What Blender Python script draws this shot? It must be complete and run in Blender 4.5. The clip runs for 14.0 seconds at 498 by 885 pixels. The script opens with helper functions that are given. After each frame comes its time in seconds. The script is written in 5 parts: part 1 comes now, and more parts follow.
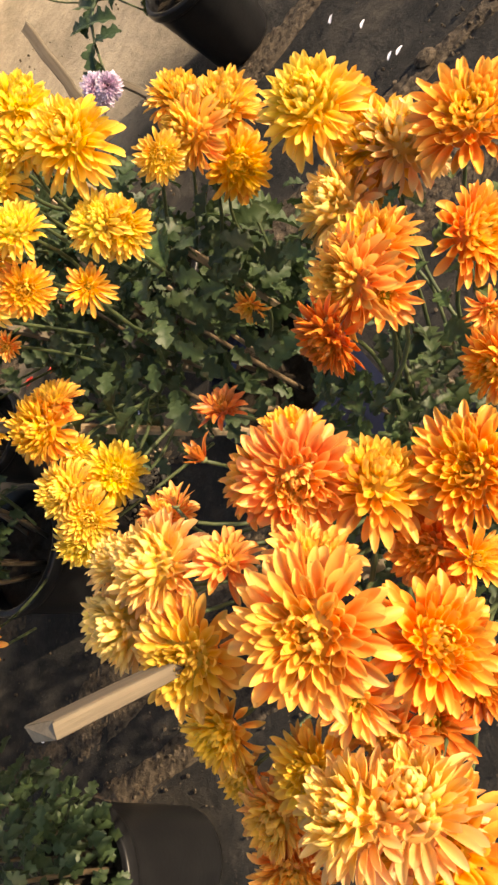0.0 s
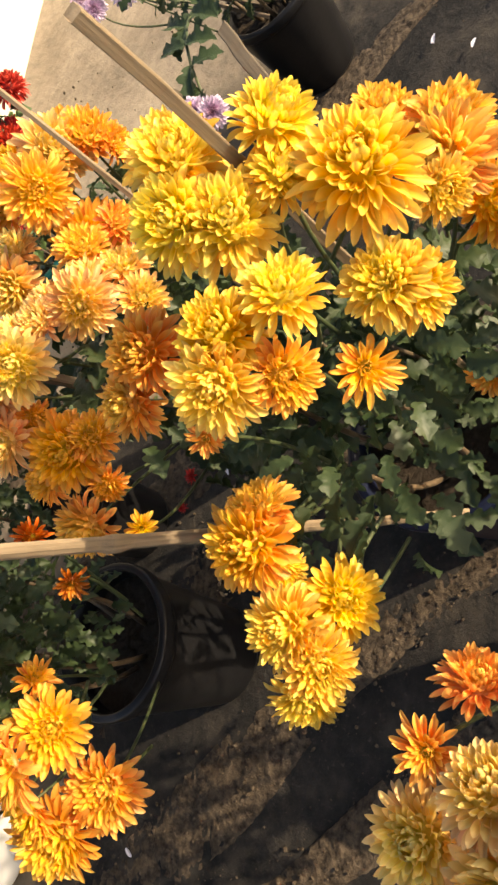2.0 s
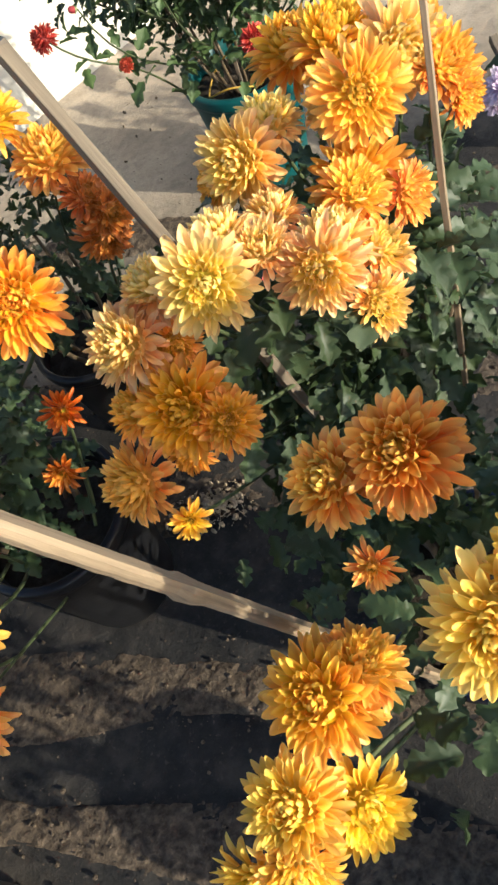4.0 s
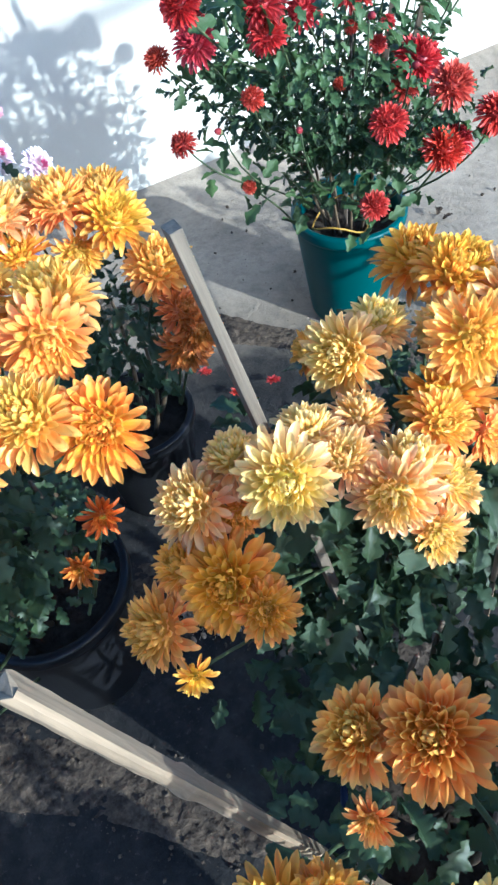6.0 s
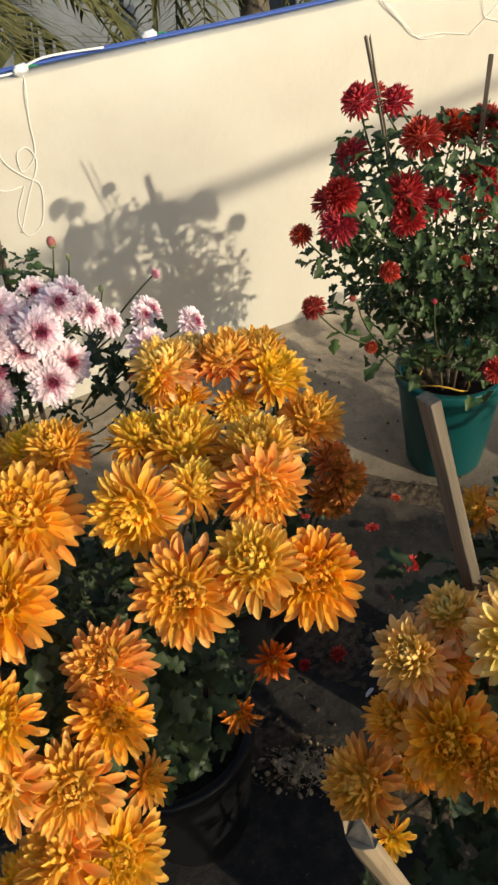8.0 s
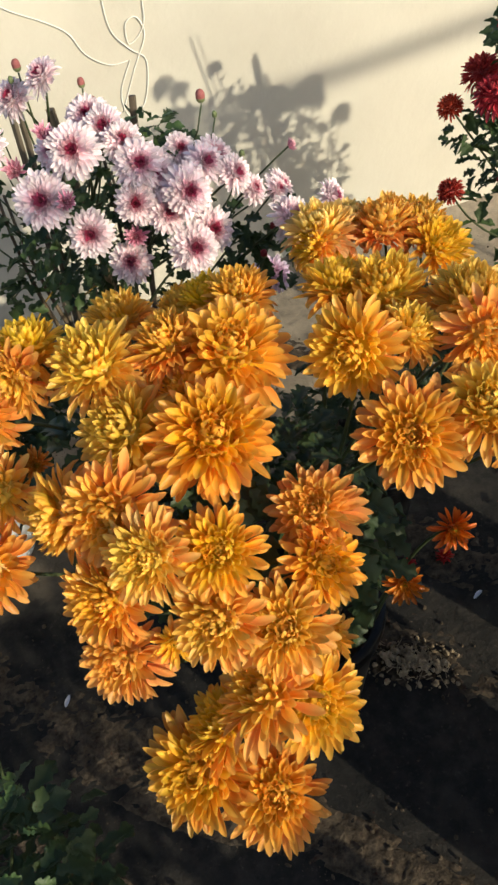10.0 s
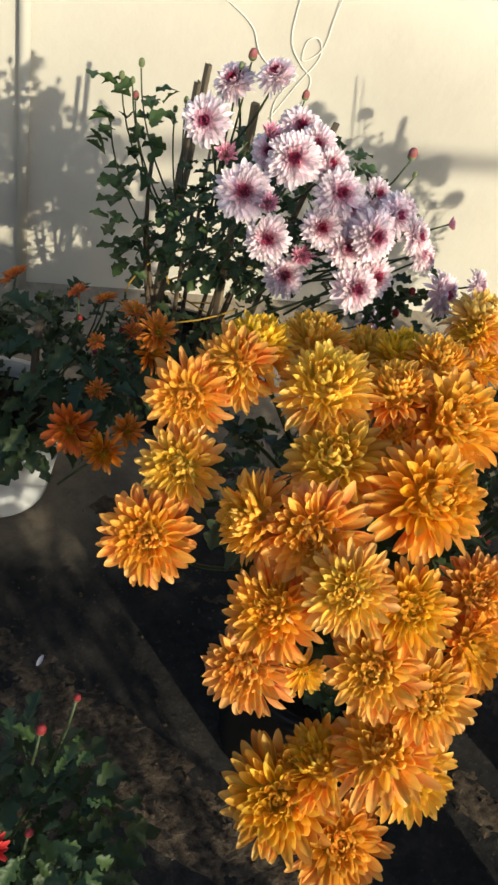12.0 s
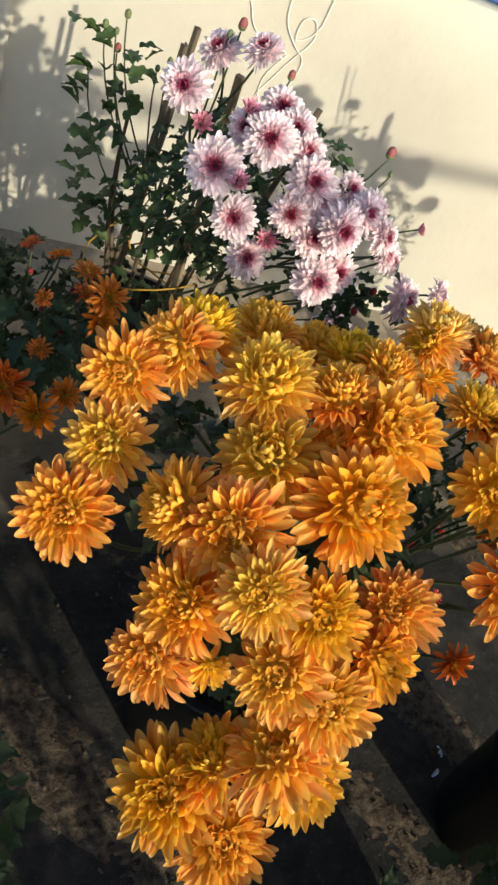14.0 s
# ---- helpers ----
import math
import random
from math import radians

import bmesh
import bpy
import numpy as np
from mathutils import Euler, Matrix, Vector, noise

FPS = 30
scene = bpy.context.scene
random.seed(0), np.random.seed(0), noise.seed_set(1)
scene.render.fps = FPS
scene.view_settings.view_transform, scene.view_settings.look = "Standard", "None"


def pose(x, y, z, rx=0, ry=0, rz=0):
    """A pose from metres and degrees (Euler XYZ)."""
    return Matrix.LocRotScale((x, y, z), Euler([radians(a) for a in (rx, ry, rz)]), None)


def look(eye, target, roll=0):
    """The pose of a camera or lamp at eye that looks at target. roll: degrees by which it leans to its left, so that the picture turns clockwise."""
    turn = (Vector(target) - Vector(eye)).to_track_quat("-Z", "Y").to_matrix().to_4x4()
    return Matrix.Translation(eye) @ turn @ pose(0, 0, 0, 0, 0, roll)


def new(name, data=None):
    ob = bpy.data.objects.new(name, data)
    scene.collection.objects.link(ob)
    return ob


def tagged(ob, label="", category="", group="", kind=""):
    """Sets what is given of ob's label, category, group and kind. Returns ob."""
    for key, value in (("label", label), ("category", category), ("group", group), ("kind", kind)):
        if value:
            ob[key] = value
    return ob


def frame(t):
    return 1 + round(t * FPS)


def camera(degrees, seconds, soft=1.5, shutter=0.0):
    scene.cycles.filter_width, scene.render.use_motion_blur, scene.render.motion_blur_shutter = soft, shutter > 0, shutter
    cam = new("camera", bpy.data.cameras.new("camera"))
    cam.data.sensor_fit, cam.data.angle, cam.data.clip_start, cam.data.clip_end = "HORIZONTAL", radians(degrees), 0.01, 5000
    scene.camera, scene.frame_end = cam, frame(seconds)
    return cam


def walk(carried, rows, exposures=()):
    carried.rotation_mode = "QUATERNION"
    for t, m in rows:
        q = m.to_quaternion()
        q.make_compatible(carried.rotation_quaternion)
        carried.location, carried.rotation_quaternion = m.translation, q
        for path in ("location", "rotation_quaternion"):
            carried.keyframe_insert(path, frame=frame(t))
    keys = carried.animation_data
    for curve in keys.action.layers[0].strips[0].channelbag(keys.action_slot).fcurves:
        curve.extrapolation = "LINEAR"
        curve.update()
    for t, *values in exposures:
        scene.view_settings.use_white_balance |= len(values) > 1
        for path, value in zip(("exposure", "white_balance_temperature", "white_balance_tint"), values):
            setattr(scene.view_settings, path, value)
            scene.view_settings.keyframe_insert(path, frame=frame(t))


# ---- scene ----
cam = camera(37.0, 14.0, 2.6)
EXPOSURES = [(0, 0.88, 7200, 14), (2.6, 0.90, 6850, 12), (3.2, 0.94, 6600, 10), (5.3, 1.05, 3900, 6), (5.7, 1.08, 3850, 6), (6.1, 1.0, 4500, 4), (6.5, 0.7, 5600, 5), (7.0, 0.32, 6100, 10), (7.6, -0.05, 6100, 8), (8.6, -0.10, 6050, 6), (11.0, 0.03, 5850, 4), (14.0, 0.06, 5850, 4)]
PATH = [
    (0, (0.054, -0.274, 1.054), (0.53, 0.959, -0.447), -65.8),
    (0.5, (0.083, -0.227, 1.054), (0.632, 1.028, -0.403), -68.6),
    (1, (0.111, -0.154, 1.055), (0.679, 1.088, -0.407), -68.3),
    (1.5, (0.123, -0.076, 1.055), (0.66, 1.139, -0.441), -65.6),
    (2, (0.131, -0.016, 1.065), (0.682, 1.21, -0.416), -64.4),
    (2.5, (0.134, 0.027, 1.067), (0.661, 1.26, -0.416), -62.2),
    (3, (0.148, 0.086, 1.069), (0.543, 1.312, -0.461), -57.5),
    (3.2, (0.163, 0.116, 1.07), (0.539, 1.284, -0.509), -51.0),
    (5.3, (0.227, 0.259, 1.099), (0.533, 1.305, -0.578), -19.1),
    (5.5, (0.225, 0.262, 1.106), (0.544, 1.326, -0.557), -18.3),
    (6, (0.217, 0.267, 1.14), (0.69, 1.428, -0.419), -9.9),
    (6.5, (0.195, 0.263, 1.186), (0.91, 1.522, -0.193), -2.1),
    (7, (0.168, 0.274, 1.205), (0.896, 1.631, -0.072), -4.4),
    (7.5, (0.132, 0.296, 1.203), (0.775, 1.705, -0.062), -7.0),
    (8, (0.09, 0.316, 1.186), (0.633, 1.742, -0.106), -7.8),
    (8.5, (0.055, 0.328, 1.166), (0.459, 1.773, -0.156), -11.5),
    (8.7, (0.042, 0.333, 1.159), (0.419, 1.779, -0.17), -12.3),
    (10.8, (-0.147, 0.386, 1.111), (0.331, 1.674, -0.342), 2.4),
    (11, (-0.175, 0.397, 1.109), (0.325, 1.68, -0.342), 6.2),
    (11.5, (-0.235, 0.414, 1.113), (0.285, 1.708, -0.321), 12.9),
    (12, (-0.262, 0.421, 1.13), (0.33, 1.747, -0.246), 18.0),
    (12.5, (-0.261, 0.437, 1.135), (0.432, 1.73, -0.225), 26.6),
    (13, (-0.267, 0.444, 1.123), (0.435, 1.71, -0.257), 29.7),
    (13.5, (-0.256, 0.441, 1.125), (0.466, 1.701, -0.25), 29.9),
    (14, (-0.245, 0.438, 1.125), (0.481, 1.697, -0.249), 29.3),
]
walk(cam, [(t, look(eye, target, roll)) for t, eye, target, roll in PATH], EXPOSURES)

# ---- world and sun ----
SUN_WAY = Vector((-0.44, 1.0, -0.43)).normalized()
world = bpy.data.worlds.new("sky")
scene.world = world
world.use_nodes = True
wt = world.node_tree
sky = wt.nodes.new("ShaderNodeTexSky")
sky.sky_type, sky.sun_disc = "NISHITA", False
sky.sun_elevation = math.asin(-SUN_WAY.z)
sky.sun_rotation = math.atan2(-SUN_WAY.x, -SUN_WAY.y)
sky.dust_density = 2.0
background = wt.nodes["Background"]
background.inputs["Strength"].default_value = 0.17
wt.links.new(sky.outputs[0], background.inputs[0])
sun = bpy.data.lights.new("sun", "SUN")
sun.energy, sun.angle, sun.color = 4.9, radians(0.7), (1.0, 0.84, 0.60)
sun_lamp = new("sun", sun)
sun_lamp.matrix_world = look((4.0, -8.0, 4.0), Vector((4.0, -8.0, 4.0)) + SUN_WAY)


# ---- materials ----
def material(name, rough=0.6, metal=0.0, spec=0.5):
    m = bpy.data.materials.new(name)
    m.use_nodes = True
    b = m.node_tree.nodes["Principled BSDF"]
    b.inputs["Roughness"].default_value = rough
    b.inputs["Metallic"].default_value = metal
    b.inputs["Specular IOR Level"].default_value = spec
    return m, m.node_tree, b


def node(nt, kind, **values):
    n = nt.nodes.new(kind)
    for key, value in values.items():
        n.inputs[key.replace("_", " ")].default_value = value
    return n


def noise_fac(nt, scale, detail=6.0, rough=0.6, stretch=None):
    tc = nt.nodes.new("ShaderNodeTexCoord")
    n = node(nt, "ShaderNodeTexNoise", Scale=scale, Detail=detail, Roughness=rough)
    if stretch:
        mp = node(nt, "ShaderNodeMapping", Scale=stretch)
        nt.links.new(tc.outputs["Object"], mp.inputs["Vector"])
        nt.links.new(mp.outputs[0], n.inputs["Vector"])
    else:
        nt.links.new(tc.outputs["Object"], n.inputs["Vector"])
    return n.outputs["Fac"]


def ramp(nt, fac, *stops):
    r = nt.nodes.new("ShaderNodeValToRGB")
    e = r.color_ramp.elements
    e[0].position, e[0].color = stops[0][0], (*stops[0][1], 1)
    e[1].position, e[1].color = stops[-1][0], (*stops[-1][1], 1)
    for p, c in stops[1:-1]:
        k = e.new(p)
        k.color = (*c, 1)
    nt.links.new(fac, r.inputs[0])
    return r.outputs[0]


def ramp_value(nt, fac, low, high, top):
    s = nt.nodes.new("ShaderNodeSeparateColor")
    nt.links.new(ramp(nt, fac, (low, (0, 0, 0)), (high, (top, top, top))), s.inputs[0])
    return s.outputs[0]


def blend(nt, fac, a, b, mode="MIX"):
    m = nt.nodes.new("ShaderNodeMix")
    m.data_type, m.blend_type = "RGBA", mode
    for socket, value in ((m.inputs[0], fac), (m.inputs[6], a), (m.inputs[7], b)):
        if hasattr(value, "is_linked"):
            nt.links.new(value, socket)
        elif isinstance(value, tuple):
            socket.default_value = (*value, 1)
        else:
            socket.default_value = value
    return m.outputs[2]


def calc(nt, op, a, b=0.0, clamp=True):
    m = nt.nodes.new("ShaderNodeMath")
    m.operation, m.use_clamp = op, clamp
    for socket, value in ((m.inputs[0], a), (m.inputs[1], b)):
        if hasattr(value, "is_linked"):
            nt.links.new(value, socket)
        else:
            socket.default_value = value
    return m.outputs[0]


def relief(nt, shader, height, strength, distance=0.002):
    b = node(nt, "ShaderNodeBump", Strength=strength, Distance=distance)
    nt.links.new(height, b.inputs["Height"])
    nt.links.new(b.outputs[0], shader.inputs["Normal"])


def leafy(nt, shader, colour, share):
    """Lets light pass through thin petals and leaves."""
    nt.links.new(colour, shader.inputs["Base Color"])
    t = nt.nodes.new("ShaderNodeBsdfTranslucent")
    nt.links.new(colour, t.inputs["Color"])
    mix = nt.nodes.new("ShaderNodeMixShader")
    mix.inputs[0].default_value = share
    nt.links.new(shader.outputs[0], mix.inputs[1])
    nt.links.new(t.outputs[0], mix.inputs[2])
    nt.links.new(mix.outputs[0], nt.nodes["Material Output"].inputs[0])


def petal_material(name, heart, inner, outer, tip, tip_at=0.8, tip_amount=0.6, spread=0.042, share=0.32, mids=(0.38, 0.80), eye=None):
    """Petals: colour runs from the heart to the outer whorls and changes towards each tip."""
    m, nt, b = material(name, 0.36, 0.0, 0.45)
    at = nt.nodes.new("ShaderNodeAttribute")
    at.attribute_name = "petal"
    sep = nt.nodes.new("ShaderNodeSeparateColor")
    nt.links.new(at.outputs["Color"], sep.inputs[0])
    along, whorl, chance = sep.outputs
    c = ramp(nt, whorl, (0.0, heart), (mids[0], inner), (mids[1], outer), (1.0, outer))
    rr = ramp(nt, along, (0.0, (0, 0, 0)), (tip_at, (0.1, 0.1, 0.1)), (1.0, (1, 1, 1)))
    sep2 = nt.nodes.new("ShaderNodeSeparateColor")
    nt.links.new(rr, sep2.inputs[0])
    rim = calc(nt, "MULTIPLY", calc(nt, "POWER", at.outputs["Alpha"], 3.0), 0.75)
    edge = calc(nt, "MULTIPLY", calc(nt, "MAXIMUM", sep2.outputs[0], rim), tip_amount)
    if eye is not None:
        edge = calc(nt, "MULTIPLY", edge, ramp_value(nt, whorl, eye, eye + 0.26, 1.0))
    c = blend(nt, edge, c, tip)
    vein = calc(nt, "SINE", calc(nt, "MULTIPLY", at.outputs["Alpha"], 16.0))
    c = blend(nt, calc(nt, "MULTIPLY", calc(nt, "ADD", vein, 1.0), 0.07), c, outer)
    info = nt.nodes.new("ShaderNodeObjectInfo")
    hsv = nt.nodes.new("ShaderNodeHueSaturation")
    h = nt.nodes.new("ShaderNodeMath")
    h.operation = "MULTIPLY_ADD"
    nt.links.new(info.outputs["Random"], h.inputs[0])
    h.inputs[1].default_value, h.inputs[2].default_value = spread, 0.5 - spread / 2
    nt.links.new(h.outputs[0], hsv.inputs["Hue"])
    v = nt.nodes.new("ShaderNodeMath")
    v.operation = "MULTIPLY_ADD"
    nt.links.new(chance, v.inputs[0])
    v.inputs[1].default_value, v.inputs[2].default_value = 0.50, 0.68
    nt.links.new(v.outputs[0], hsv.inputs["Value"])
    sat = nt.nodes.new("ShaderNodeMath")
    sat.operation = "MULTIPLY_ADD"
    nt.links.new(calc(nt, "FRACT", calc(nt, "MULTIPLY", info.outputs["Random"], 7.3, False)), sat.inputs[0])
    sat.inputs[1].default_value, sat.inputs[2].default_value = 0.07, 0.96
    nt.links.new(sat.outputs[0], hsv.inputs["Saturation"])
    nt.links.new(c, hsv.inputs["Color"])
    streak = noise_fac(nt, 900, 3, 0.6)
    relief(nt, b, streak, 0.15, 0.0006)
    leafy(nt, b, hsv.outputs[0], share)
    return m


PETALS = {
    "orange": petal_material("petal_orange", (0.88, 0.58, 0.015), (0.95, 0.48, 0.018), (0.90, 0.22, 0.026), (0.98, 0.60, 0.13), 0.35, 0.8, 0.018, 0.40, (0.38, 0.76)),
    "yellow": petal_material("petal_yellow", (0.95, 0.76, 0.010), (0.96, 0.73, 0.012), (0.95, 0.51, 0.030), (0.98, 0.76, 0.17), 0.35, 0.8, 0.020, 0.44, (0.48, 0.90)),
    "amber": petal_material("petal_amber", (0.90, 0.64, 0.008), (0.97, 0.62, 0.010), (0.92, 0.30, 0.050), (0.98, 0.61, 0.12), 0.35, 0.75, 0.022, 0.46, (0.52, 0.94)),
    "peach": petal_material("petal_peach", (0.90, 0.76, 0.035), (0.96, 0.72, 0.08), (0.94, 0.46, 0.18), (0.98, 0.73, 0.32), 0.35, 0.75, 0.022, 0.44, (0.52, 0.92)),
    "red": petal_material("petal_red", (0.40, 0.022, 0.022), (0.54, 0.034, 0.026), (0.50, 0.026, 0.022), (0.72, 0.115, 0.065), 0.5, 0.5, 0.02),
    "rust": petal_material("petal_rust", (0.58, 0.30, 0.02), (0.70, 0.24, 0.018), (0.66, 0.135, 0.014), (0.80, 0.33, 0.06), 0.5, 0.6, 0.02),
    "pink": petal_material("petal_pink", (0.26, 0.004, 0.04), (0.50, 0.025, 0.13), (0.95, 0.75, 0.80), (0.97, 0.90, 0.89), 0.45, 0.75, 0.020, 0.40, (0.20, 0.46), 0.22),
    "rose": petal_material("petal_rose", (0.24, 0.006, 0.03), (0.42, 0.03, 0.09), (0.70, 0.22, 0.34), (0.86, 0.60, 0.66), 0.5, 0.7, 0.03, 0.25),
    "lilac": petal_material("petal_lilac", (0.32, 0.05, 0.14), (0.58, 0.36, 0.54), (0.68, 0.55, 0.69), (0.82, 0.73, 0.82), 0.6, 0.5, 0.03),
}


def leaf_material(name, dark, light):
    m, nt, b = material(name, 0.5, 0.0, 0.4)
    info = nt.nodes.new("ShaderNodeObjectInfo")
    geo = nt.nodes.new("ShaderNodeNewGeometry")
    f = calc(nt, "MULTIPLY", calc(nt, "ADD", info.outputs["Random"], geo.outputs["Random Per Island"]), 0.5)
    c = blend(nt, f, dark, light)
    c = blend(nt, calc(nt, "MULTIPLY", noise_fac(nt, 60, 4), 0.35), c, (0.10, 0.11, 0.035))
    relief(nt, b, noise_fac(nt, 260, 4), 0.35, 0.001)
    leafy(nt, b, c, 0.25)
    return m


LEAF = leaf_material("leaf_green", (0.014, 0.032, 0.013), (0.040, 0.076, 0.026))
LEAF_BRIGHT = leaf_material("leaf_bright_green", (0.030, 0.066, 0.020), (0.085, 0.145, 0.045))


def stem_material(name, a, b_):
    m, nt, b = material(name, 0.6)
    c = ramp(nt, noise_fac(nt, 45, 4), (0.3, a), (0.7, b_))
    nt.links.new(c, b.inputs["Base Color"])
    relief(nt, b, noise_fac(nt, 180, 3), 0.3)
    return m


STEM = stem_material("stem_green", (0.028, 0.045, 0.016), (0.065, 0.08, 0.028))
WOODY = stem_material("stem_woody", (0.05, 0.035, 0.02), (0.13, 0.09, 0.05))
BUD = stem_material("bud_green", (0.10, 0.13, 0.05), (0.19, 0.22, 0.09))


def wood_material(name, dark, light, across=120.0):
    m, nt, b = material(name, 0.75, 0, 0.25)
    g = noise_fac(nt, 1.0, 6, 0.65, (across, across, 5.0))
    c = ramp(nt, g, (0.32, dark), (0.68, light))
    c = blend(nt, calc(nt, "MULTIPLY", noise_fac(nt, 18, 5), 0.5), c, tuple(k * 0.6 for k in light))
    nt.links.new(c, b.inputs["Base Color"])
    relief(nt, b, g, 0.6, 0.0015)
    return m


WOOD = wood_material("split_wood", (0.10, 0.074, 0.045), (0.32, 0.24, 0.15))
WOOD_GREY = wood_material("weathered_wood", (0.060, 0.048, 0.034), (0.185, 0.147, 0.102))
WOOD_DARK = wood_material("dark_stick", (0.06, 0.045, 0.035), (0.18, 0.14, 0.10))


def plastic_material(name, colour, rough=0.4):
    m, nt, b = material(name, rough, 0, 0.22)
    dusty = ramp(nt, noise_fac(nt, 22, 7, 0.7), (0.42, (0, 0, 0)), (0.75, (0.55, 0.55, 0.55)))
    s = nt.nodes.new("ShaderNodeSeparateColor")
    nt.links.new(dusty, s.inputs[0])
    c = blend(nt, s.outputs[0], colour, tuple(min(1, k * 0.85 + 0.012) for k in colour))
    nt.links.new(c, b.inputs["Base Color"])
    relief(nt, b, noise_fac(nt, 140, 4), 0.12)
    return m


BLACK_PLASTIC = plastic_material("black_plastic", (0.008, 0.008, 0.009), 0.32)
TEAL_PLASTIC = plastic_material("teal_plastic", (0.004, 0.055, 0.056), 0.42)
WHITE_PLASTIC = plastic_material("white_plastic", (0.62, 0.63, 0.64), 0.35)
BLUE_PLASTIC = plastic_material("blue_rope", (0.04, 0.08, 0.30), 0.5)
YELLOW_TWINE = plastic_material("yellow_twine", (0.38, 0.23, 0.03), 0.6)
plain_green = plastic_material("green_tie", (0.02, 0.20, 0.08))
WIRE_WHITE = plastic_material("white_wire", (0.80, 0.77, 0.70), 0.5)


def soil_material():
    m, nt, b = material("soil", 0.95, 0, 0.1)
    f = noise_fac(nt, 55, 9, 0.75)
    c = ramp(nt, f, (0.3, (0.018, 0.014, 0.010)), (0.7, (0.075, 0.058, 0.042)))
    nt.links.new(c, b.inputs["Base Color"])
    relief(nt, b, f, 0.9, 0.01)
    return m


SOIL = soil_material()


def wall_material():
    m, nt, b = material("cream_limewash", 0.9, 0, 0.15)
    f = noise_fac(nt, 2.6, 8, 0.62)
    c = ramp(nt, f, (0.25, (0.445, 0.405, 0.335)), (0.5, (0.495, 0.46, 0.385)), (0.8, (0.535, 0.505, 0.43)))
    streaks = ramp(nt, noise_fac(nt, 1.0, 6, 0.6, (14, 14, 1.6)), (0.55, (0, 0, 0)), (0.85, (0.25, 0.25, 0.25)))
    s = nt.nodes.new("ShaderNodeSeparateColor")
    nt.links.new(streaks, s.inputs[0])
    c = blend(nt, s.outputs[0], c, (0.48, 0.445, 0.37))
    nt.links.new(c, b.inputs["Base Color"])
    relief(nt, b, noise_fac(nt, 38, 7, 0.6), 0.35, 0.004)
    return m


WALL = wall_material()


def concrete_material(name="terrace_concrete"):
    """Pale concrete by the parapet; much darker in a ragged oval round the pots."""
    m, nt, b = material(name, 0.9, 0, 0.15)
    big = noise_fac(nt, 2.4, 7, 0.62)
    fine = noise_fac(nt, 34, 9, 0.72)
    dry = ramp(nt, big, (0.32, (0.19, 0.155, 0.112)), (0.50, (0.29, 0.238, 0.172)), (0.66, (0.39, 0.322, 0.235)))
    dark_tone = ramp(nt, noise_fac(nt, 5.5, 8, 0.7), (0.36, (0.011, 0.011, 0.011)), (0.52, (0.024, 0.022, 0.020)), (0.68, (0.060, 0.051, 0.040)))
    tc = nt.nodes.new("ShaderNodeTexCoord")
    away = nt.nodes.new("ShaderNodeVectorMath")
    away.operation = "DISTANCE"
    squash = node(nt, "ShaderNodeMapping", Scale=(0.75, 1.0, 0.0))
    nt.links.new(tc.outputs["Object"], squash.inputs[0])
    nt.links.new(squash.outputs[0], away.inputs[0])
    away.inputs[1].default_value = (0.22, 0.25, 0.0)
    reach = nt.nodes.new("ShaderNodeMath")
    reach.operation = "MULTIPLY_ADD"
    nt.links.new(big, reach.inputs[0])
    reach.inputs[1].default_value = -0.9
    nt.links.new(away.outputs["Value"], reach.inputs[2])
    c = blend(nt, ramp_value(nt, reach.outputs[0], 0.56, 0.86, 1.0), dark_tone, dry)
    c = blend(nt, ramp_value(nt, fine, 0.45, 0.75, 0.45), c, (0.05, 0.046, 0.04))
    c = blend(nt, ramp_value(nt, noise_fac(nt, 110, 6, 0.7), 0.58, 0.72, 0.3), c, (0.16, 0.13, 0.10))
    nt.links.new(c, b.inputs["Base Color"])
    relief(nt, b, fine, 0.7, 0.010)
    return m


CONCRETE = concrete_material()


def plain_noise_material(name, a, b_, scale, rough=0.9, bump=0.4):
    m, nt, b = material(name, rough, 0, 0.2)
    f = noise_fac(nt, scale, 7, 0.65)
    nt.links.new(ramp(nt, f, (0.3, a), (0.7, b_)), b.inputs["Base Color"])
    relief(nt, b, f, bump, 0.01)
    return m


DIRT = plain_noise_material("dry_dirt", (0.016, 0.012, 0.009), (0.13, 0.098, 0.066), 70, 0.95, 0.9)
# dry earth with sunlight painted in: a paler copy of the dirt
SUNLIT_EARTH = plain_noise_material("sunlit_earth", (0.12, 0.09, 0.06), (0.42, 0.33, 0.21), 60, 0.95, 0.6)
PALM = plain_noise_material("palm_frond", (0.045, 0.056, 0.018), (0.16, 0.14, 0.052), 9)
BARK = plain_noise_material("palm_bark", (0.06, 0.05, 0.04), (0.17, 0.14, 0.10), 12)
FAR_WALL = plain_noise_material("far_plaster", (0.10, 0.11, 0.12), (0.17, 0.18, 0.19), 1.2)
FAR_DARK = plain_noise_material("far_window", (0.02, 0.022, 0.025), (0.05, 0.05, 0.055), 3)
GROUND = plain_noise_material("far_ground", (0.06, 0.05, 0.035), (0.14, 0.12, 0.085), 0.6)


# ---- mesh helpers ----
def mesh_of(bm, name, mat, smooth=True):
    me = bpy.data.meshes.new(name)
    bm.normal_update()
    bm.to_mesh(me)
    bm.free()
    me.materials.append(mat)
    me.polygons.foreach_set("use_smooth", [smooth] * len(me.polygons))
    return me


def part(name, bm, mat, parent, label="", smooth=True):
    ob = new(name, mesh_of(bm, name, mat, smooth))
    ob.parent = parent
    return tagged(ob, label)


def shared(name, me, parent, m):
    ob = new(name, me)
    ob.parent = parent
    ob.matrix_basis = m
    return ob


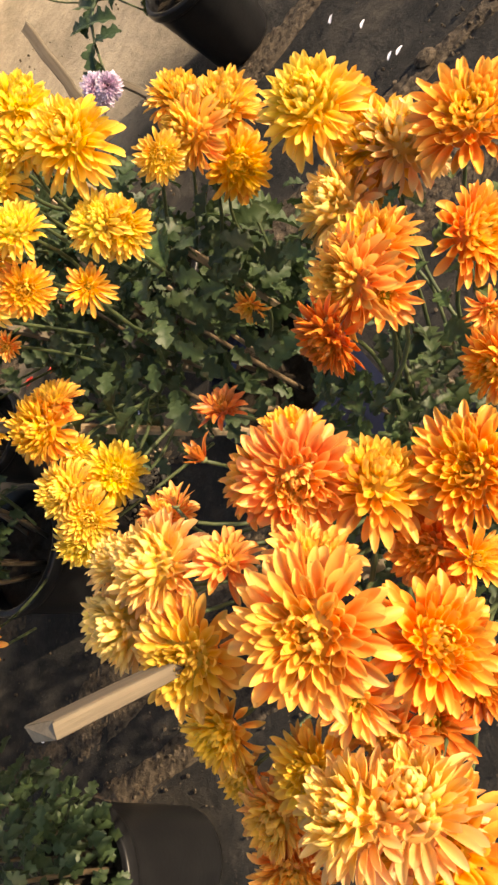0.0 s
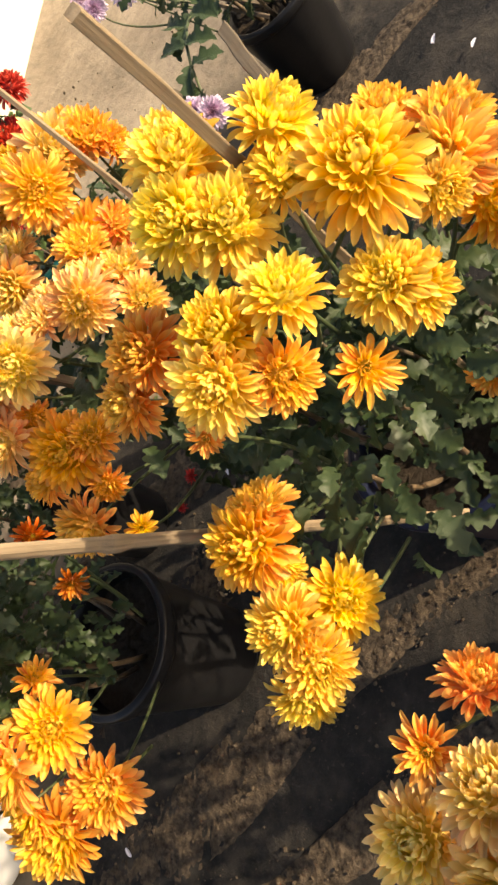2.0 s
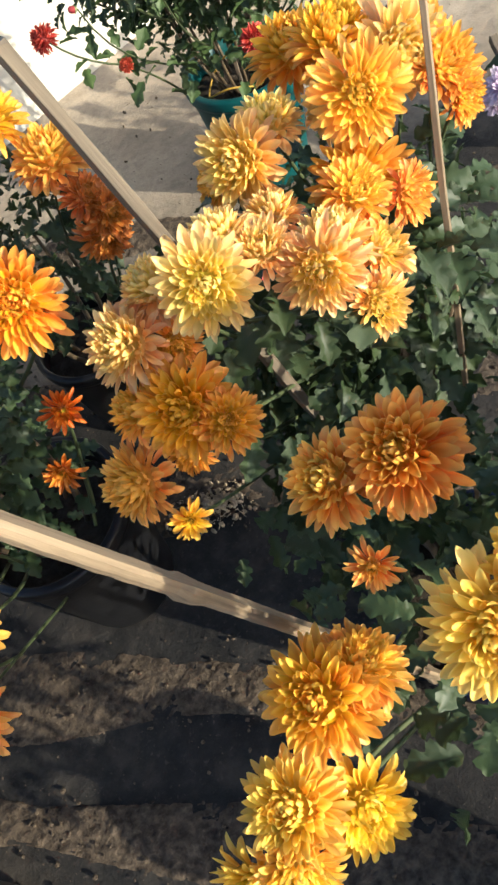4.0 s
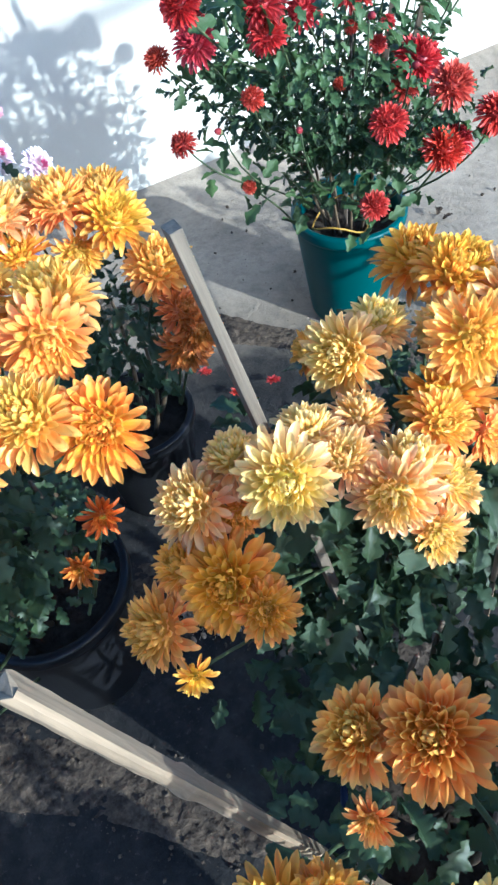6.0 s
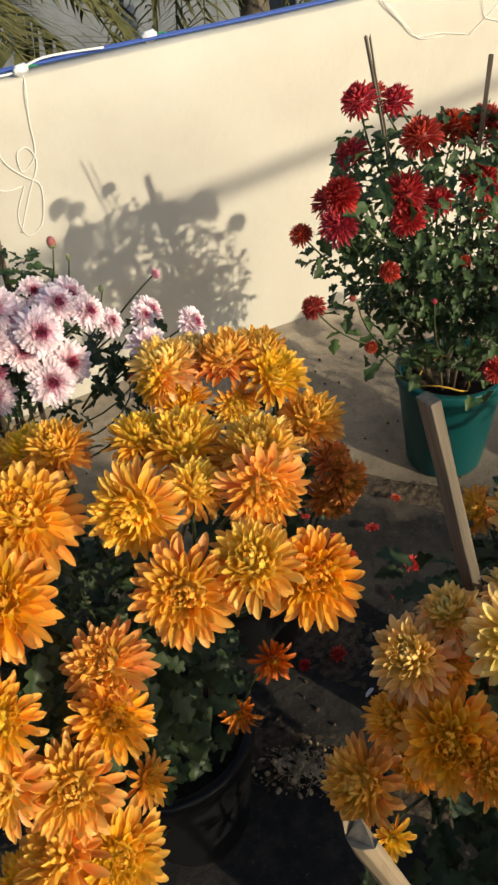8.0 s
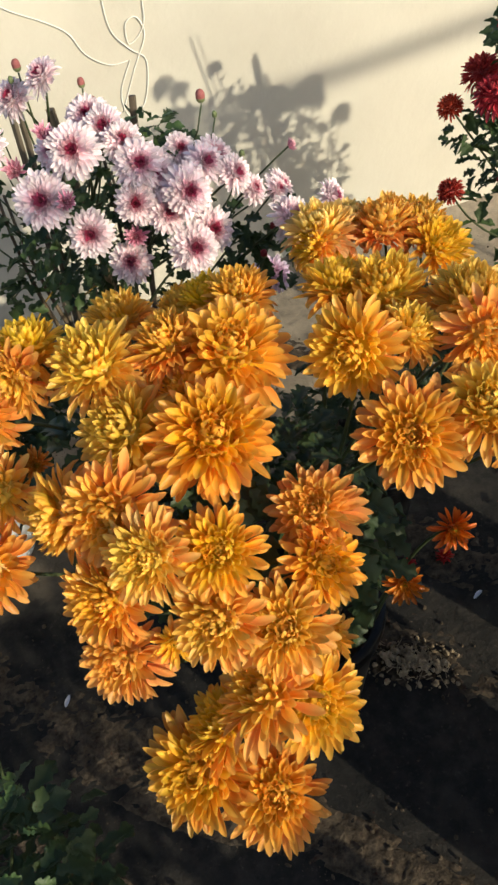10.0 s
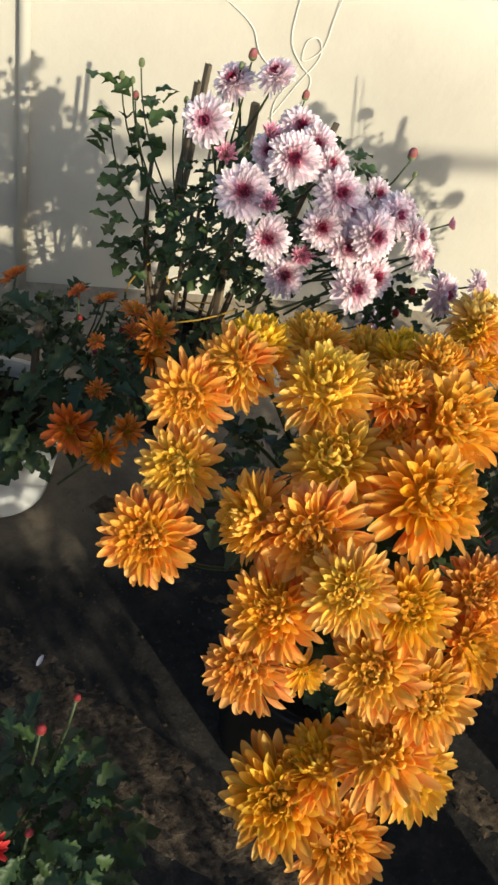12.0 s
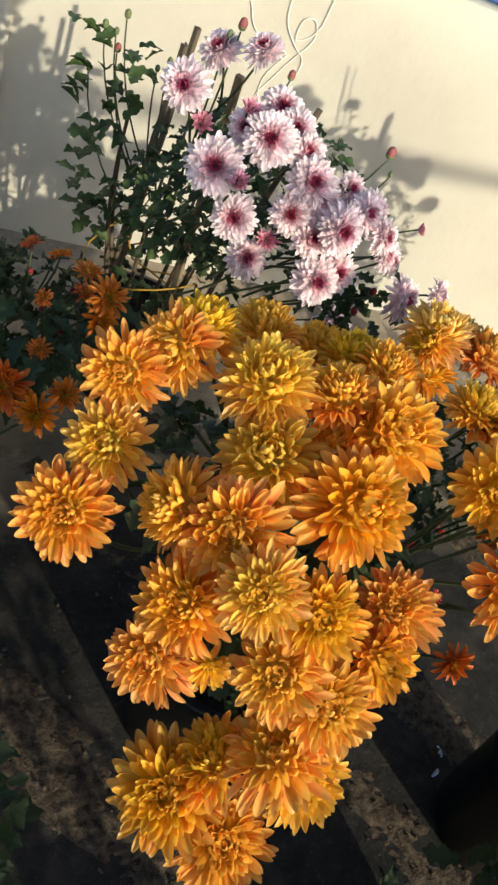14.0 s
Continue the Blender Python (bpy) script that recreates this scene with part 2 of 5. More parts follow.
def lathe(profile, n=48, bm=None, centre=(0, 0, 0)):
    """A turned body: profile of (radius, height), the last joined to nothing."""
    bm = bm or bmesh.new()
    rings = []
    for r, z in profile:
        if r < 1e-6:
            rings.append([bm.verts.new((centre[0], centre[1], centre[2] + z))])
        else:
            rings.append([bm.verts.new((centre[0] + r * math.cos(2 * math.pi * k / n), centre[1] + r * math.sin(2 * math.pi * k / n), centre[2] + z)) for k in range(n)])
    for a, b in zip(rings, rings[1:]):
        for k in range(n):
            j = (k + 1) % n
            if len(a) == 1:
                bm.faces.new((a[0], b[j], b[k]))
            elif len(b) == 1:
                bm.faces.new((a[k], a[j], b[0]))
            else:
                bm.faces.new((a[k], a[j], b[j], b[k]))
    return bm


def tube(points, radii, n=6, bm=None):
    """A round bar along points; one radius for each point."""
    bm = bm or bmesh.new()
    pts = [Vector(p) for p in points]
    rings, side = [], None
    for i, p in enumerate(pts):
        d = (pts[min(i + 1, len(pts) - 1)] - pts[max(i - 1, 0)]).normalized()
        if side is None:
            side = d.orthogonal().normalized()
        side = (side - d * side.dot(d)).normalized()
        up = d.cross(side)
        r = radii[i] if hasattr(radii, "__len__") else radii
        rings.append([bm.verts.new(p + r * (math.cos(2 * math.pi * k / n) * side + math.sin(2 * math.pi * k / n) * up)) for k in range(n)])
    for a, b in zip(rings, rings[1:]):
        for k in range(n):
            j = (k + 1) % n
            bm.faces.new((a[k], a[j], b[j], b[k]))
    bm.faces.new(rings[0][::-1])
    bm.faces.new(rings[-1])
    return bm


def curve_points(a, b, bow, n=6):
    """Points from a to b on a bow that is pushed aside by bow at its middle."""
    a, b, bow = Vector(a), Vector(b), Vector(bow)
    return [a.lerp(b, k / n) + bow * (4 * (k / n) * (1 - k / n)) for k in range(n + 1)]


def box(bm, lo, hi, bevel=0.0):
    r = bmesh.ops.create_cube(bm, size=1.0)
    for v in r["verts"]:
        v.co = Vector([lo[k] + (v.co[k] + 0.5) * (hi[k] - lo[k]) for k in range(3)])
    if bevel:
        edges = {e for v in r["verts"] for e in v.link_edges}
        bmesh.ops.bevel(bm, geom=list(edges), offset=bevel, segments=2, affect="EDGES")
    return bm


def facing(place, way, spin=0.0, size=1.0):
    """A pose whose z axis looks along way."""
    q = Vector(way).to_track_quat("Z", "Y")
    return Matrix.LocRotScale(Vector(place), q @ Euler((0, 0, spin)).to_quaternion(), (size, size, size))


# ---- flowers ----
def petal(bm, layer, angle, r0, z0, length, width, rise, bend, cup, whorl, rng):
    """One spoon-shaped petal: it leaves the heart at rise radians over the level and bends by bend radians towards its rounded tip."""
    out = Vector((math.cos(angle), math.sin(angle), 0))
    side = Vector((-math.sin(angle), math.cos(angle), 0))
    twist, sway = rng.uniform(-0.45, 0.45), rng.uniform(-0.25, 0.25)
    p = out * r0 + Vector((0, 0, z0))
    shape = (0.44, 0.68, 0.90, 1.0, 0.97, 0.66)
    chance = rng.random()
    last = None
    step = length / 5.6
    for i, wide in enumerate(shape):
        s = i / 5
        e = rise + bend * s * s * 1.3
        aside = out * math.cos(sway * s) + side * math.sin(sway * s)
        d = aside * math.cos(e) + Vector((0, 0, 1)) * math.sin(e)
        nrm = -aside * math.sin(e) + Vector((0, 0, 1)) * math.cos(e)
        sd = (side + nrm * twist * s).normalized()
        w = width * wide * 0.5
        lift = 1.15 * cup * w * (1.1 - 0.45 * s)
        row = []
        for u in (-1.0, -0.55, 0.0, 0.55, 1.0):
            ahead = d * (0.75 * step * (1 - abs(u) ** 1.6) if i == 5 else 0.2 * step * (1 - u * u) if i == 4 else 0.0)
            v = bm.verts.new(p + sd * w * u + nrm * lift * abs(u) ** 1.35 + ahead)
            v[layer] = (s, whorl, chance, abs(u))
            row.append(v)
        if last:
            for k in range(4):
                bm.faces.new((last[k], last[k + 1], row[k + 1], row[k]))
        last = row
        p = p + d * step


def flower_mesh(name, mat, whorls, seed):
    """Radius about 1. whorls: petals, start radius, height, length, width, rise, bend, cup."""
    rng = random.Random(seed)
    bm = bmesh.new()
    layer = bm.verts.layers.float_color.new("petal")
    last = len(whorls) - 1
    lopsided = rng.uniform(0, 6.28)
    # the closed dome that carries the petals
    rings = []
    for k, w in enumerate(whorls):
        ring = [bm.verts.new((w[1] * math.cos(j * 0.5236), w[1] * math.sin(j * 0.5236), w[2] + 0.03)) for j in range(12)]
        for v in ring:
            v[layer] = (0.1, k / max(last, 1), 0.2, 0.0)
        rings.append(ring)
    top = bm.verts.new((0, 0, whorls[0][2] + 0.06))
    top[layer] = (0.1, 0.0, 0.2, 0.0)
    for j in range(12):
        i = (j + 1) % 12
        bm.faces.new((top, rings[0][j], rings[0][i]))
        for p, q in zip(rings, rings[1:]):
            bm.faces.new((p[j], q[j], q[i], p[i]))
    for k, (count, r0, z0, length, width, rise, bend, cup) in enumerate(whorls):
        turn = rng.uniform(0, 6.28)
        for j in range(count):
            a = turn + 2 * math.pi * (j + rng.uniform(-0.36, 0.36)) / count
            near = math.cos(a - lopsided)
            petal(bm, layer, a, r0, z0 + rng.uniform(-0.03, 0.03), length * (1 + 0.10 * near) * rng.uniform(0.74, 1.16), 0.92 * width * rng.uniform(0.74, 1.14),
                  rise + 0.06 - 0.14 * near * k / last + rng.uniform(-0.28, 0.28), bend + rng.uniform(-0.45, 0.45), cup * rng.uniform(0.6, 1.3), k / max(last, 1), rng)
    return mesh_of(bm, name, mat)


# whorls run from the heart outwards
OPEN = [(11, 0.06, 0.18, 0.20, 0.11, 1.3, 0.9, 1.3), (15, 0.13, 0.19, 0.28, 0.13, 1.15, 0.9, 1.3), (19, 0.21, 0.18, 0.34, 0.15, 1.0, 0.75, 1.3), (22, 0.30, 0.14, 0.39, 0.165, 0.82, 0.55, 1.25), (24, 0.38, 0.08, 0.43, 0.175, 0.60, 0.40, 1.2),
        (24, 0.45, 0.02, 0.46, 0.185, 0.38, 0.2, 1.1), (20, 0.49, -0.05, 0.47, 0.19, 0.14, 0.05, 1.0), (13, 0.47, -0.12, 0.50, 0.19, -0.15, -0.15, 0.85)]
FULL = [(10, 0.05, 0.50, 0.18, 0.115, 1.4, 1.0, 1.3), (15, 0.11, 0.49, 0.26, 0.14, 1.28, 1.0, 1.35), (20, 0.20, 0.44, 0.33, 0.16, 1.10, 0.85, 1.35), (24, 0.29, 0.36, 0.39, 0.175, 0.92, 0.65, 1.3), (27, 0.37, 0.26, 0.44, 0.185, 0.70, 0.45, 1.25),
        (27, 0.43, 0.14, 0.49, 0.195, 0.44, 0.25, 1.1), (24, 0.46, 0.01, 0.52, 0.20, 0.14, 0.05, 1.0), (19, 0.46, -0.11, 0.53, 0.20, -0.22, -0.15, 0.9), (11, 0.42, -0.20, 0.52, 0.20, -0.6, -0.3, 0.8)]
STAR = [(9, 0.07, 0.08, 0.20, 0.10, 1.2, 0.6, 1.1), (12, 0.13, 0.07, 0.33, 0.145, 1.0, 0.5, 1.15), (15, 0.21, 0.04, 0.49, 0.185, 0.70, 0.2, 1.1), (16, 0.28, -0.01, 0.60, 0.21, 0.36, 0.0, 1.0), (10, 0.30, -0.06, 0.62, 0.21, 0.02, -0.2, 0.85)]
POMPON = [(11, 0.05, 0.50, 0.20, 0.13, 1.45, 0.9, 1.2), (17, 0.13, 0.48, 0.26, 0.145, 1.28, 0.8, 1.2), (23, 0.22, 0.43, 0.32, 0.155, 1.05, 0.6, 1.2), (27, 0.31, 0.34, 0.38, 0.16, 0.80, 0.35, 1.1),
          (30, 0.38, 0.22, 0.43, 0.165, 0.52, 0.1, 1.0), (31, 0.43, 0.08, 0.47, 0.165, 0.20, -0.1, 0.95), (26, 0.44, -0.06, 0.48, 0.165, -0.15, -0.25, 0.85), (17, 0.40, -0.17, 0.46, 0.16, -0.55, -0.35, 0.7)]
DAISY = [(13, 0.04, 0.16, 0.16, 0.10, 1.35, 0.3, 0.9), (20, 0.11, 0.15, 0.24, 0.135, 1.15, 0.3, 0.9), (27, 0.20, 0.14, 0.33, 0.17, 0.92, 0.2, 0.85), (31, 0.28, 0.10, 0.41, 0.195, 0.66, 0.12, 0.8),
         (33, 0.36, 0.04, 0.47, 0.21, 0.38, 0.05, 0.75), (31, 0.40, -0.04, 0.51, 0.215, 0.10, -0.05, 0.7), (24, 0.40, -0.11, 0.52, 0.21, -0.2, -0.15, 0.65)]
CUP = [(9, 0.04, 0.10, 0.26, 0.14, 1.3, 0.3, 0.9), (12, 0.12, 0.08, 0.42, 0.17, 1.2, 0.2, 1.0), (14, 0.20, 0.03, 0.58, 0.20, 1.05, 0.1, 1.0), (14, 0.26, -0.04, 0.70, 0.22, 0.80, 0.1, 1.0)]
HALF = [(8, 0.02, 0.0, 0.5, 0.2, 1.5, 0.3, 0.6), (10, 0.06, -0.02, 0.72, 0.24, 1.25, 0.1, 0.6), (11, 0.10, -0.05, 0.9, 0.26, 0.9, -0.2, 0.5)]
FORMS = {"open": OPEN, "full": FULL, "star": STAR, "pompon": POMPON, "daisy": DAISY, "cup": CUP, "half": HALF}
flower_store = {}


def flower_data(form, tint, variant):
    key = (form, tint, variant)
    if key not in flower_store:
        flower_store[key] = flower_mesh("flower", PETALS[tint], FORMS[form], 31 * variant + sum(map(ord, form + tint)))
    return flower_store[key]


def heart_mesh():
    """The tight disc of florets in a flower's middle."""
    rng = random.Random(4)
    bm = bmesh.new()
    for k in range(34):
        a, r = k * 2.39996, 0.020 * math.sqrt(k)
        p = Vector((r * math.cos(a), r * math.sin(a), 0.15 - 2.2 * r * r))
        bmesh.ops.create_icosphere(bm, subdivisions=1, radius=0.024 * rng.uniform(0.8, 1.2), matrix=Matrix.Translation(p) @ Matrix.Diagonal((1, 1, 1.6, 1)))
    return bm


HEART = plain_noise_material("floret_green_yellow", (0.20, 0.19, 0.015), (0.46, 0.38, 0.02), 300, 0.7)
heart_data = mesh_of(heart_mesh(), "heart", HEART)


def calyx_mesh():
    bm = lathe([(0.0, -0.16), (0.07, -0.15), (0.14, -0.10), (0.17, -0.04), (0.12, 0.02), (0.0, 0.03)], 10)
    return mesh_of(bm, "calyx", BUD)


calyx_data = calyx_mesh()


def bud_mesh(name, mat_top, opened):
    """A closed bud: ribbed petals packed to a blunt point over a green cup of scales."""
    bm = lathe([(0.0, -0.52), (0.20, -0.48), (0.36, -0.32), (0.42, -0.08), (0.40, 0.10), (0.41, 0.12), (0.37, 0.34), (0.26, 0.54), (0.12, 0.64), (0.0, 0.66)], 18)
    for v in bm.verts:
        rib = math.sin(9 * math.atan2(v.co.y, v.co.x) + 3 * v.co.z)
        v.co.x *= 1 + 0.09 * rib
        v.co.y *= 1 + 0.09 * rib
    me = mesh_of(bm, name, BUD)
    if mat_top is not BUD:
        me.materials.append(mat_top)
        for f in me.polygons:
            f.material_index = 1 if f.center.z > 0.0 else 0
    return me


def leaf_mesh(seed, mat, lobes=3, length=1.0):
    """A lobed, toothed leaf from its stalk at the origin along +y, folded at the midrib and drooping."""
    rng = random.Random(seed)
    bm = bmesh.new()
    n = 6 * lobes
    mid, half, edge = [], [[], []], [[], []]
    fold, droop, curl = rng.uniform(0.25, 0.85), rng.uniform(0.3, 1.3), rng.uniform(-0.3, 0.3)
    for i in range(n + 1):
        s = i / n
        lobe = abs(math.sin(math.pi * (lobes * s + 0.25))) ** 0.7
        w = 0.36 * math.sin(math.pi * min(1, 0.05 + 0.90 * s)) ** 0.65 * (0.28 + 0.72 * lobe) * (1.0 if i % 2 else 0.90)
        if i in (0, n):
            w = 0.02
        y, z = s, -droop * 0.35 * s * s
        mid.append(bm.verts.new((curl * s * s * 0.3, y, z)))
        for k, sgn in enumerate((-1, 1)):
            wave = 0.05 * rng.uniform(-1, 1)
            half[k].append(bm.verts.new((curl * s * s * 0.3 + sgn * w * 0.5, y + 0.10 * w, z + fold * w * 0.55)))
            edge[k].append(bm.verts.new((curl * s * s * 0.3 + sgn * w, y + 0.28 * w, z + fold * w * 0.8 - 0.25 * w * w + wave)))
    for i in range(n):
        bm.faces.new((half[0][i], mid[i], mid[i + 1], half[0][i + 1]))
        bm.faces.new((edge[0][i], half[0][i], half[0][i + 1], edge[0][i + 1]))
        bm.faces.new((mid[i], half[1][i], half[1][i + 1], mid[i + 1]))
        bm.faces.new((half[1][i], edge[1][i], edge[1][i + 1], half[1][i + 1]))
    return mesh_of(bm, "leaf", mat)


leaf_store = [leaf_mesh(s, LEAF, 3) for s in range(4)]
leaf_bright_store = [leaf_mesh(s + 9, LEAF_BRIGHT, 3) for s in range(3)]
leaf_small_store = [leaf_mesh(s + 20, LEAF_BRIGHT, 2) for s in range(3)]


# ---- plants ----
def potted_plant(label, x, y, r, h, mat, colour, lean=(0, 0)):
    """An Empty on the ground with a flared pot, rolled rim and earth; the rest of the plant is hung on it."""
    plant = tagged(new("potted_chrysanthemum", None), label, "potted plant", "potted plants on the terrace")
    plant.location = (x, y, 0)
    rb = 0.72 * r
    wall = 0.004
    pot = part("pot", lathe([(0, 0), (rb * 0.97, 0), (rb, 0.006), (r * 0.93, h * 0.86), (r * 0.94, h * 0.87), (r * 0.945, h * 0.985), (r * 0.93, h), (r * 0.90, h), (r * 0.895, h * 0.86), (rb - wall, 0.01), (0, 0.01)], 56), mat, plant, colour + " plastic pot")
    rim = lathe([(r * 0.945, h * 0.90), (r * 0.99, h * 0.905), (r, h * 0.93), (r, h * 0.985), (r * 0.985, h), (r * 0.93, h)], 56)
    part("rim", rim, mat, pot)
    rng = random.Random(int(1000 * abs(x) + 77 * abs(y)))
    top = h * 0.82
    bm = bmesh.new()
    n, m = 28, 7
    rings = [[bm.verts.new((0, 0, top + 0.012))]]
    for i in range(1, m + 1):
        rr = r * 0.895 * i / m
        rings.append([bm.verts.new((rr * math.cos(6.2832 * k / n), rr * math.sin(6.2832 * k / n), top + rng.uniform(-0.006, 0.009) * (1 if i < m else 0))) for k in range(n)])
    for a, b in zip(rings, rings[1:]):
        for k in range(n):
            j = (k + 1) % n
            bm.faces.new((a[0], b[k], b[j]) if len(a) == 1 else (a[k], b[k], b[j], a[j]))
    part("soil", bm, SOIL, plant, "dark earth in the pot")
    plant["top"] = top
    plant["radius"] = r
    return plant


def bloom(plant, form, tint, x, y, z, d, fx=None, fy=None, fz=None, heart=True, stem=True):
    """A flower of diameter d whose face is about at (x, y, z), looking along (fx, fy, fz)."""
    px, py = plant.location.x, plant.location.y
    rng = random.Random(int(7919 * x) + int(104729 * y) + int(1299709 * z))
    if fx is None:
        fx, fy, fz = 1.6 * (x - px), 1.6 * (y - py), 0.16
        fx, fy = fx - 0.05, fy - 0.07
    way = Vector((fx, fy, fz)).normalized()
    size = d * 0.52
    seat = Vector((x - px, y - py, z)) - way * size * 0.22
    m = facing(seat, way, rng.uniform(0, 6.28), size)
    flower = shared("flower", flower_data(form, tint, rng.randrange(6)), plant, m)
    if heart and tint not in ("pink", "rose", "red", "lilac"):
        shared("heart", heart_data, flower, Matrix.Diagonal((1, 1, 1, 1)))
    shared("calyx", calyx_data, flower, Matrix.Diagonal((1, 1, 1, 1)))
    if stem:
        end = seat - way * size * 0.13
        reach = 0.15 if math.hypot(seat.x, seat.y) > 0.60 else 0.55
        base = Vector((0.55 * seat.x + rng.uniform(-0.03, 0.03), 0.55 * seat.y + rng.uniform(-0.03, 0.03), max(plant["top"], seat.z - rng.uniform(0.13, 0.22))))
        if reach < 0.5:
            base = Vector((reach * seat.x, reach * seat.y, plant["top"]))
        knee = base.lerp(end, 0.62) * 0.6 + (end - way * 0.10) * 0.4 + Vector((rng.uniform(-0.03, 0.03), rng.uniform(-0.03, 0.03), -0.02))
        pts = [base.lerp(knee, k / 7).lerp(knee.lerp(end, k / 7), k / 7) for k in range(8)]
        part("stem", tube(pts, [0.0023 - 0.0008 * k / 7 for k in range(8)], 6), STEM, plant)
    return flower


def leaf_at(plant, x, y, z, size, fx, fy, fz, store=None, spin=0.0, rng=random):
    """A leaf with its stalk at (x, y, z), pointing along (fx, fy, fz); world places."""
    store = store or leaf_store
    way = Vector((fx, fy, fz)).normalized()
    q = way.to_track_quat("Y", "Z") @ Euler((0, spin, 0)).to_quaternion()
    m = Matrix.LocRotScale(Vector((x, y, z)) - plant.location, q, (size, size, size))
    return shared("leaf", store[rng.randrange(len(store))], plant, m)


def foliage(plant, seed, count, low, high, spread, size, store=None, core=0.25, offset=(0, 0)):
    """Leaves through the body of a plant, denser towards its middle heights."""
    rng = random.Random(seed)
    size *= 0.64
    for k in range(int(count * 1.5)):
        a = rng.uniform(0, 6.2832)
        u = rng.random()
        z = low + (high - low) * u
        r = spread * (core + (1 - core) * math.sqrt(rng.random())) * (0.55 + 0.45 * math.sin(math.pi * min(1, 0.15 + 0.75 * u)))
        x, y = plant.location.x + offset[0] * u + r * math.cos(a), plant.location.y + offset[1] * u + r * math.sin(a)
        leaf_at(plant, x, y, z, size * rng.uniform(0.65, 1.2), math.cos(a + rng.uniform(-0.9, 0.9)), math.sin(a + rng.uniform(-0.9, 0.9)), rng.uniform(-0.5, 0.5), store, rng.uniform(-0.7, 0.7), rng)


def canes(plant, seed, count, top, spread, mat=WOODY, radius=0.0045):
    """Bare main stems that rise from the earth."""
    rng = random.Random(seed)
    for k in range(count):
        a = 6.2832 * (k + rng.uniform(-0.3, 0.3)) / count
        r = spread * rng.uniform(0.5, 1.0)
        base = (0.35 * plant["radius"] * math.cos(a), 0.35 * plant["radius"] * math.sin(a), plant["top"])
        end = (r * math.cos(a), r * math.sin(a), top * rng.uniform(0.85, 1.05))
        part("cane", tube(curve_points(base, end, (0.02 * math.cos(a), 0.02 * math.sin(a), 0.0), 6), [radius * (1 - 0.08 * i) for i in range(7)], 7), mat, plant)


def along_grain(ob, a, d):
    """Gives a stick its own z axis along d, which its wood grain follows."""
    m = Matrix.Translation(a) @ d.to_track_quat("Z", "Y").to_matrix().to_4x4()
    ob.data.transform(m.inverted())
    ob.matrix_basis = m
    return ob


def stake(plant, a, b, w, t, mat, seed=1, label="split wooden stake"):
    """A split stick from a to b in the world, w wide and t thick, with uneven edges and a rough cut end."""
    rng = random.Random(seed)
    a, b = Vector(a) - plant.location, Vector(b) - plant.location
    d = (b - a).normalized()
    side = d.cross(Vector((0.3, 0.2, 1))).normalized()
    nrm = d.cross(side)
    bm = bmesh.new()
    n, rings = 12, []
    for i in range(n + 1):
        p = a.lerp(b, i / n) + side * rng.uniform(-0.0008, 0.0008) + nrm * rng.uniform(-0.0008, 0.0008)
        ww, tt = w * rng.uniform(0.94, 1.05) / 2, t * rng.uniform(0.9, 1.08) / 2
        c = 0.18
        corner = [(-1, -1 + c), (-1 + c, -1), (1 - c, -1), (1, -1 + c), (1, 1 - c), (1 - c, 1), (-1 + c, 1), (-1, 1 - c)]
        end = d * rng.uniform(-0.002, 0.002)
        rings.append([bm.verts.new(p + side * u * ww + nrm * v * tt + (d * rng.uniform(-0.0025, 0.0025) if i in (0, n) else end)) for u, v in corner])
    for p, q in zip(rings, rings[1:]):
        for k in range(8):
            j = (k + 1) % 8
            bm.faces.new((p[k], p[j], q[j], q[k]))
    bm.faces.new(rings[0][::-1])
    bm.faces.new(rings[-1])
    bmesh.ops.recalc_face_normals(bm, faces=bm.faces)
    return along_grain(part("stake", bm, mat, plant, label, smooth=False), a, d)


def bamboo(plant, a, b, radius, mat, seed, label):
    """A split cane with swollen joints, a flat face and a splintered end."""
    rng = random.Random(seed)
    a, b = Vector(a) - plant.location, Vector(b) - plant.location
    d = (b - a).normalized()
    side = d.cross(Vector((0.3, 0.2, 1))).normalized()
    nrm = d.cross(side)
    bm = bmesh.new()
    n, m, rings = 70, 12, []
    for i in range(n + 1):
        s = i / n
        joint = max(math.exp(-((s - q) / 0.010) ** 2) for q in (0.235, 0.80))
        r = radius * (1 + 0.05 * noise.noise(Vector((s * 16, seed, 0))) + 0.42 * joint) * (1 - 0.12 * s)
        p = a.lerp(b, s) + side * 0.0016 * noise.noise(Vector((s * 5, 3, seed))) + nrm * 0.0016 * noise.noise(Vector((s * 5, 8, seed)))
        ring = []
        for k in range(m):
            t = 2 * math.pi * k / m
            v = max(math.sin(t), -0.35)
            ragged = d * rng.uniform(-0.006, 0.006) if i == 0 else Vector((0, 0, 0))
            ring.append(bm.verts.new(p + r * (math.cos(t) * side + v * nrm) * rng.uniform(0.96, 1.04) + ragged))
        rings.append(ring)
    for p, q in zip(rings, rings[1:]):
        for k in range(m):
            j = (k + 1) % m
            bm.faces.new((p[k], p[j], q[j], q[k]))
    bm.faces.new(rings[0][::-1])
    bm.faces.new(rings[-1])
    bmesh.ops.recalc_face_normals(bm, faces=bm.faces)
    return along_grain(part("stake", bm, mat, plant, label, smooth=False), a, d)


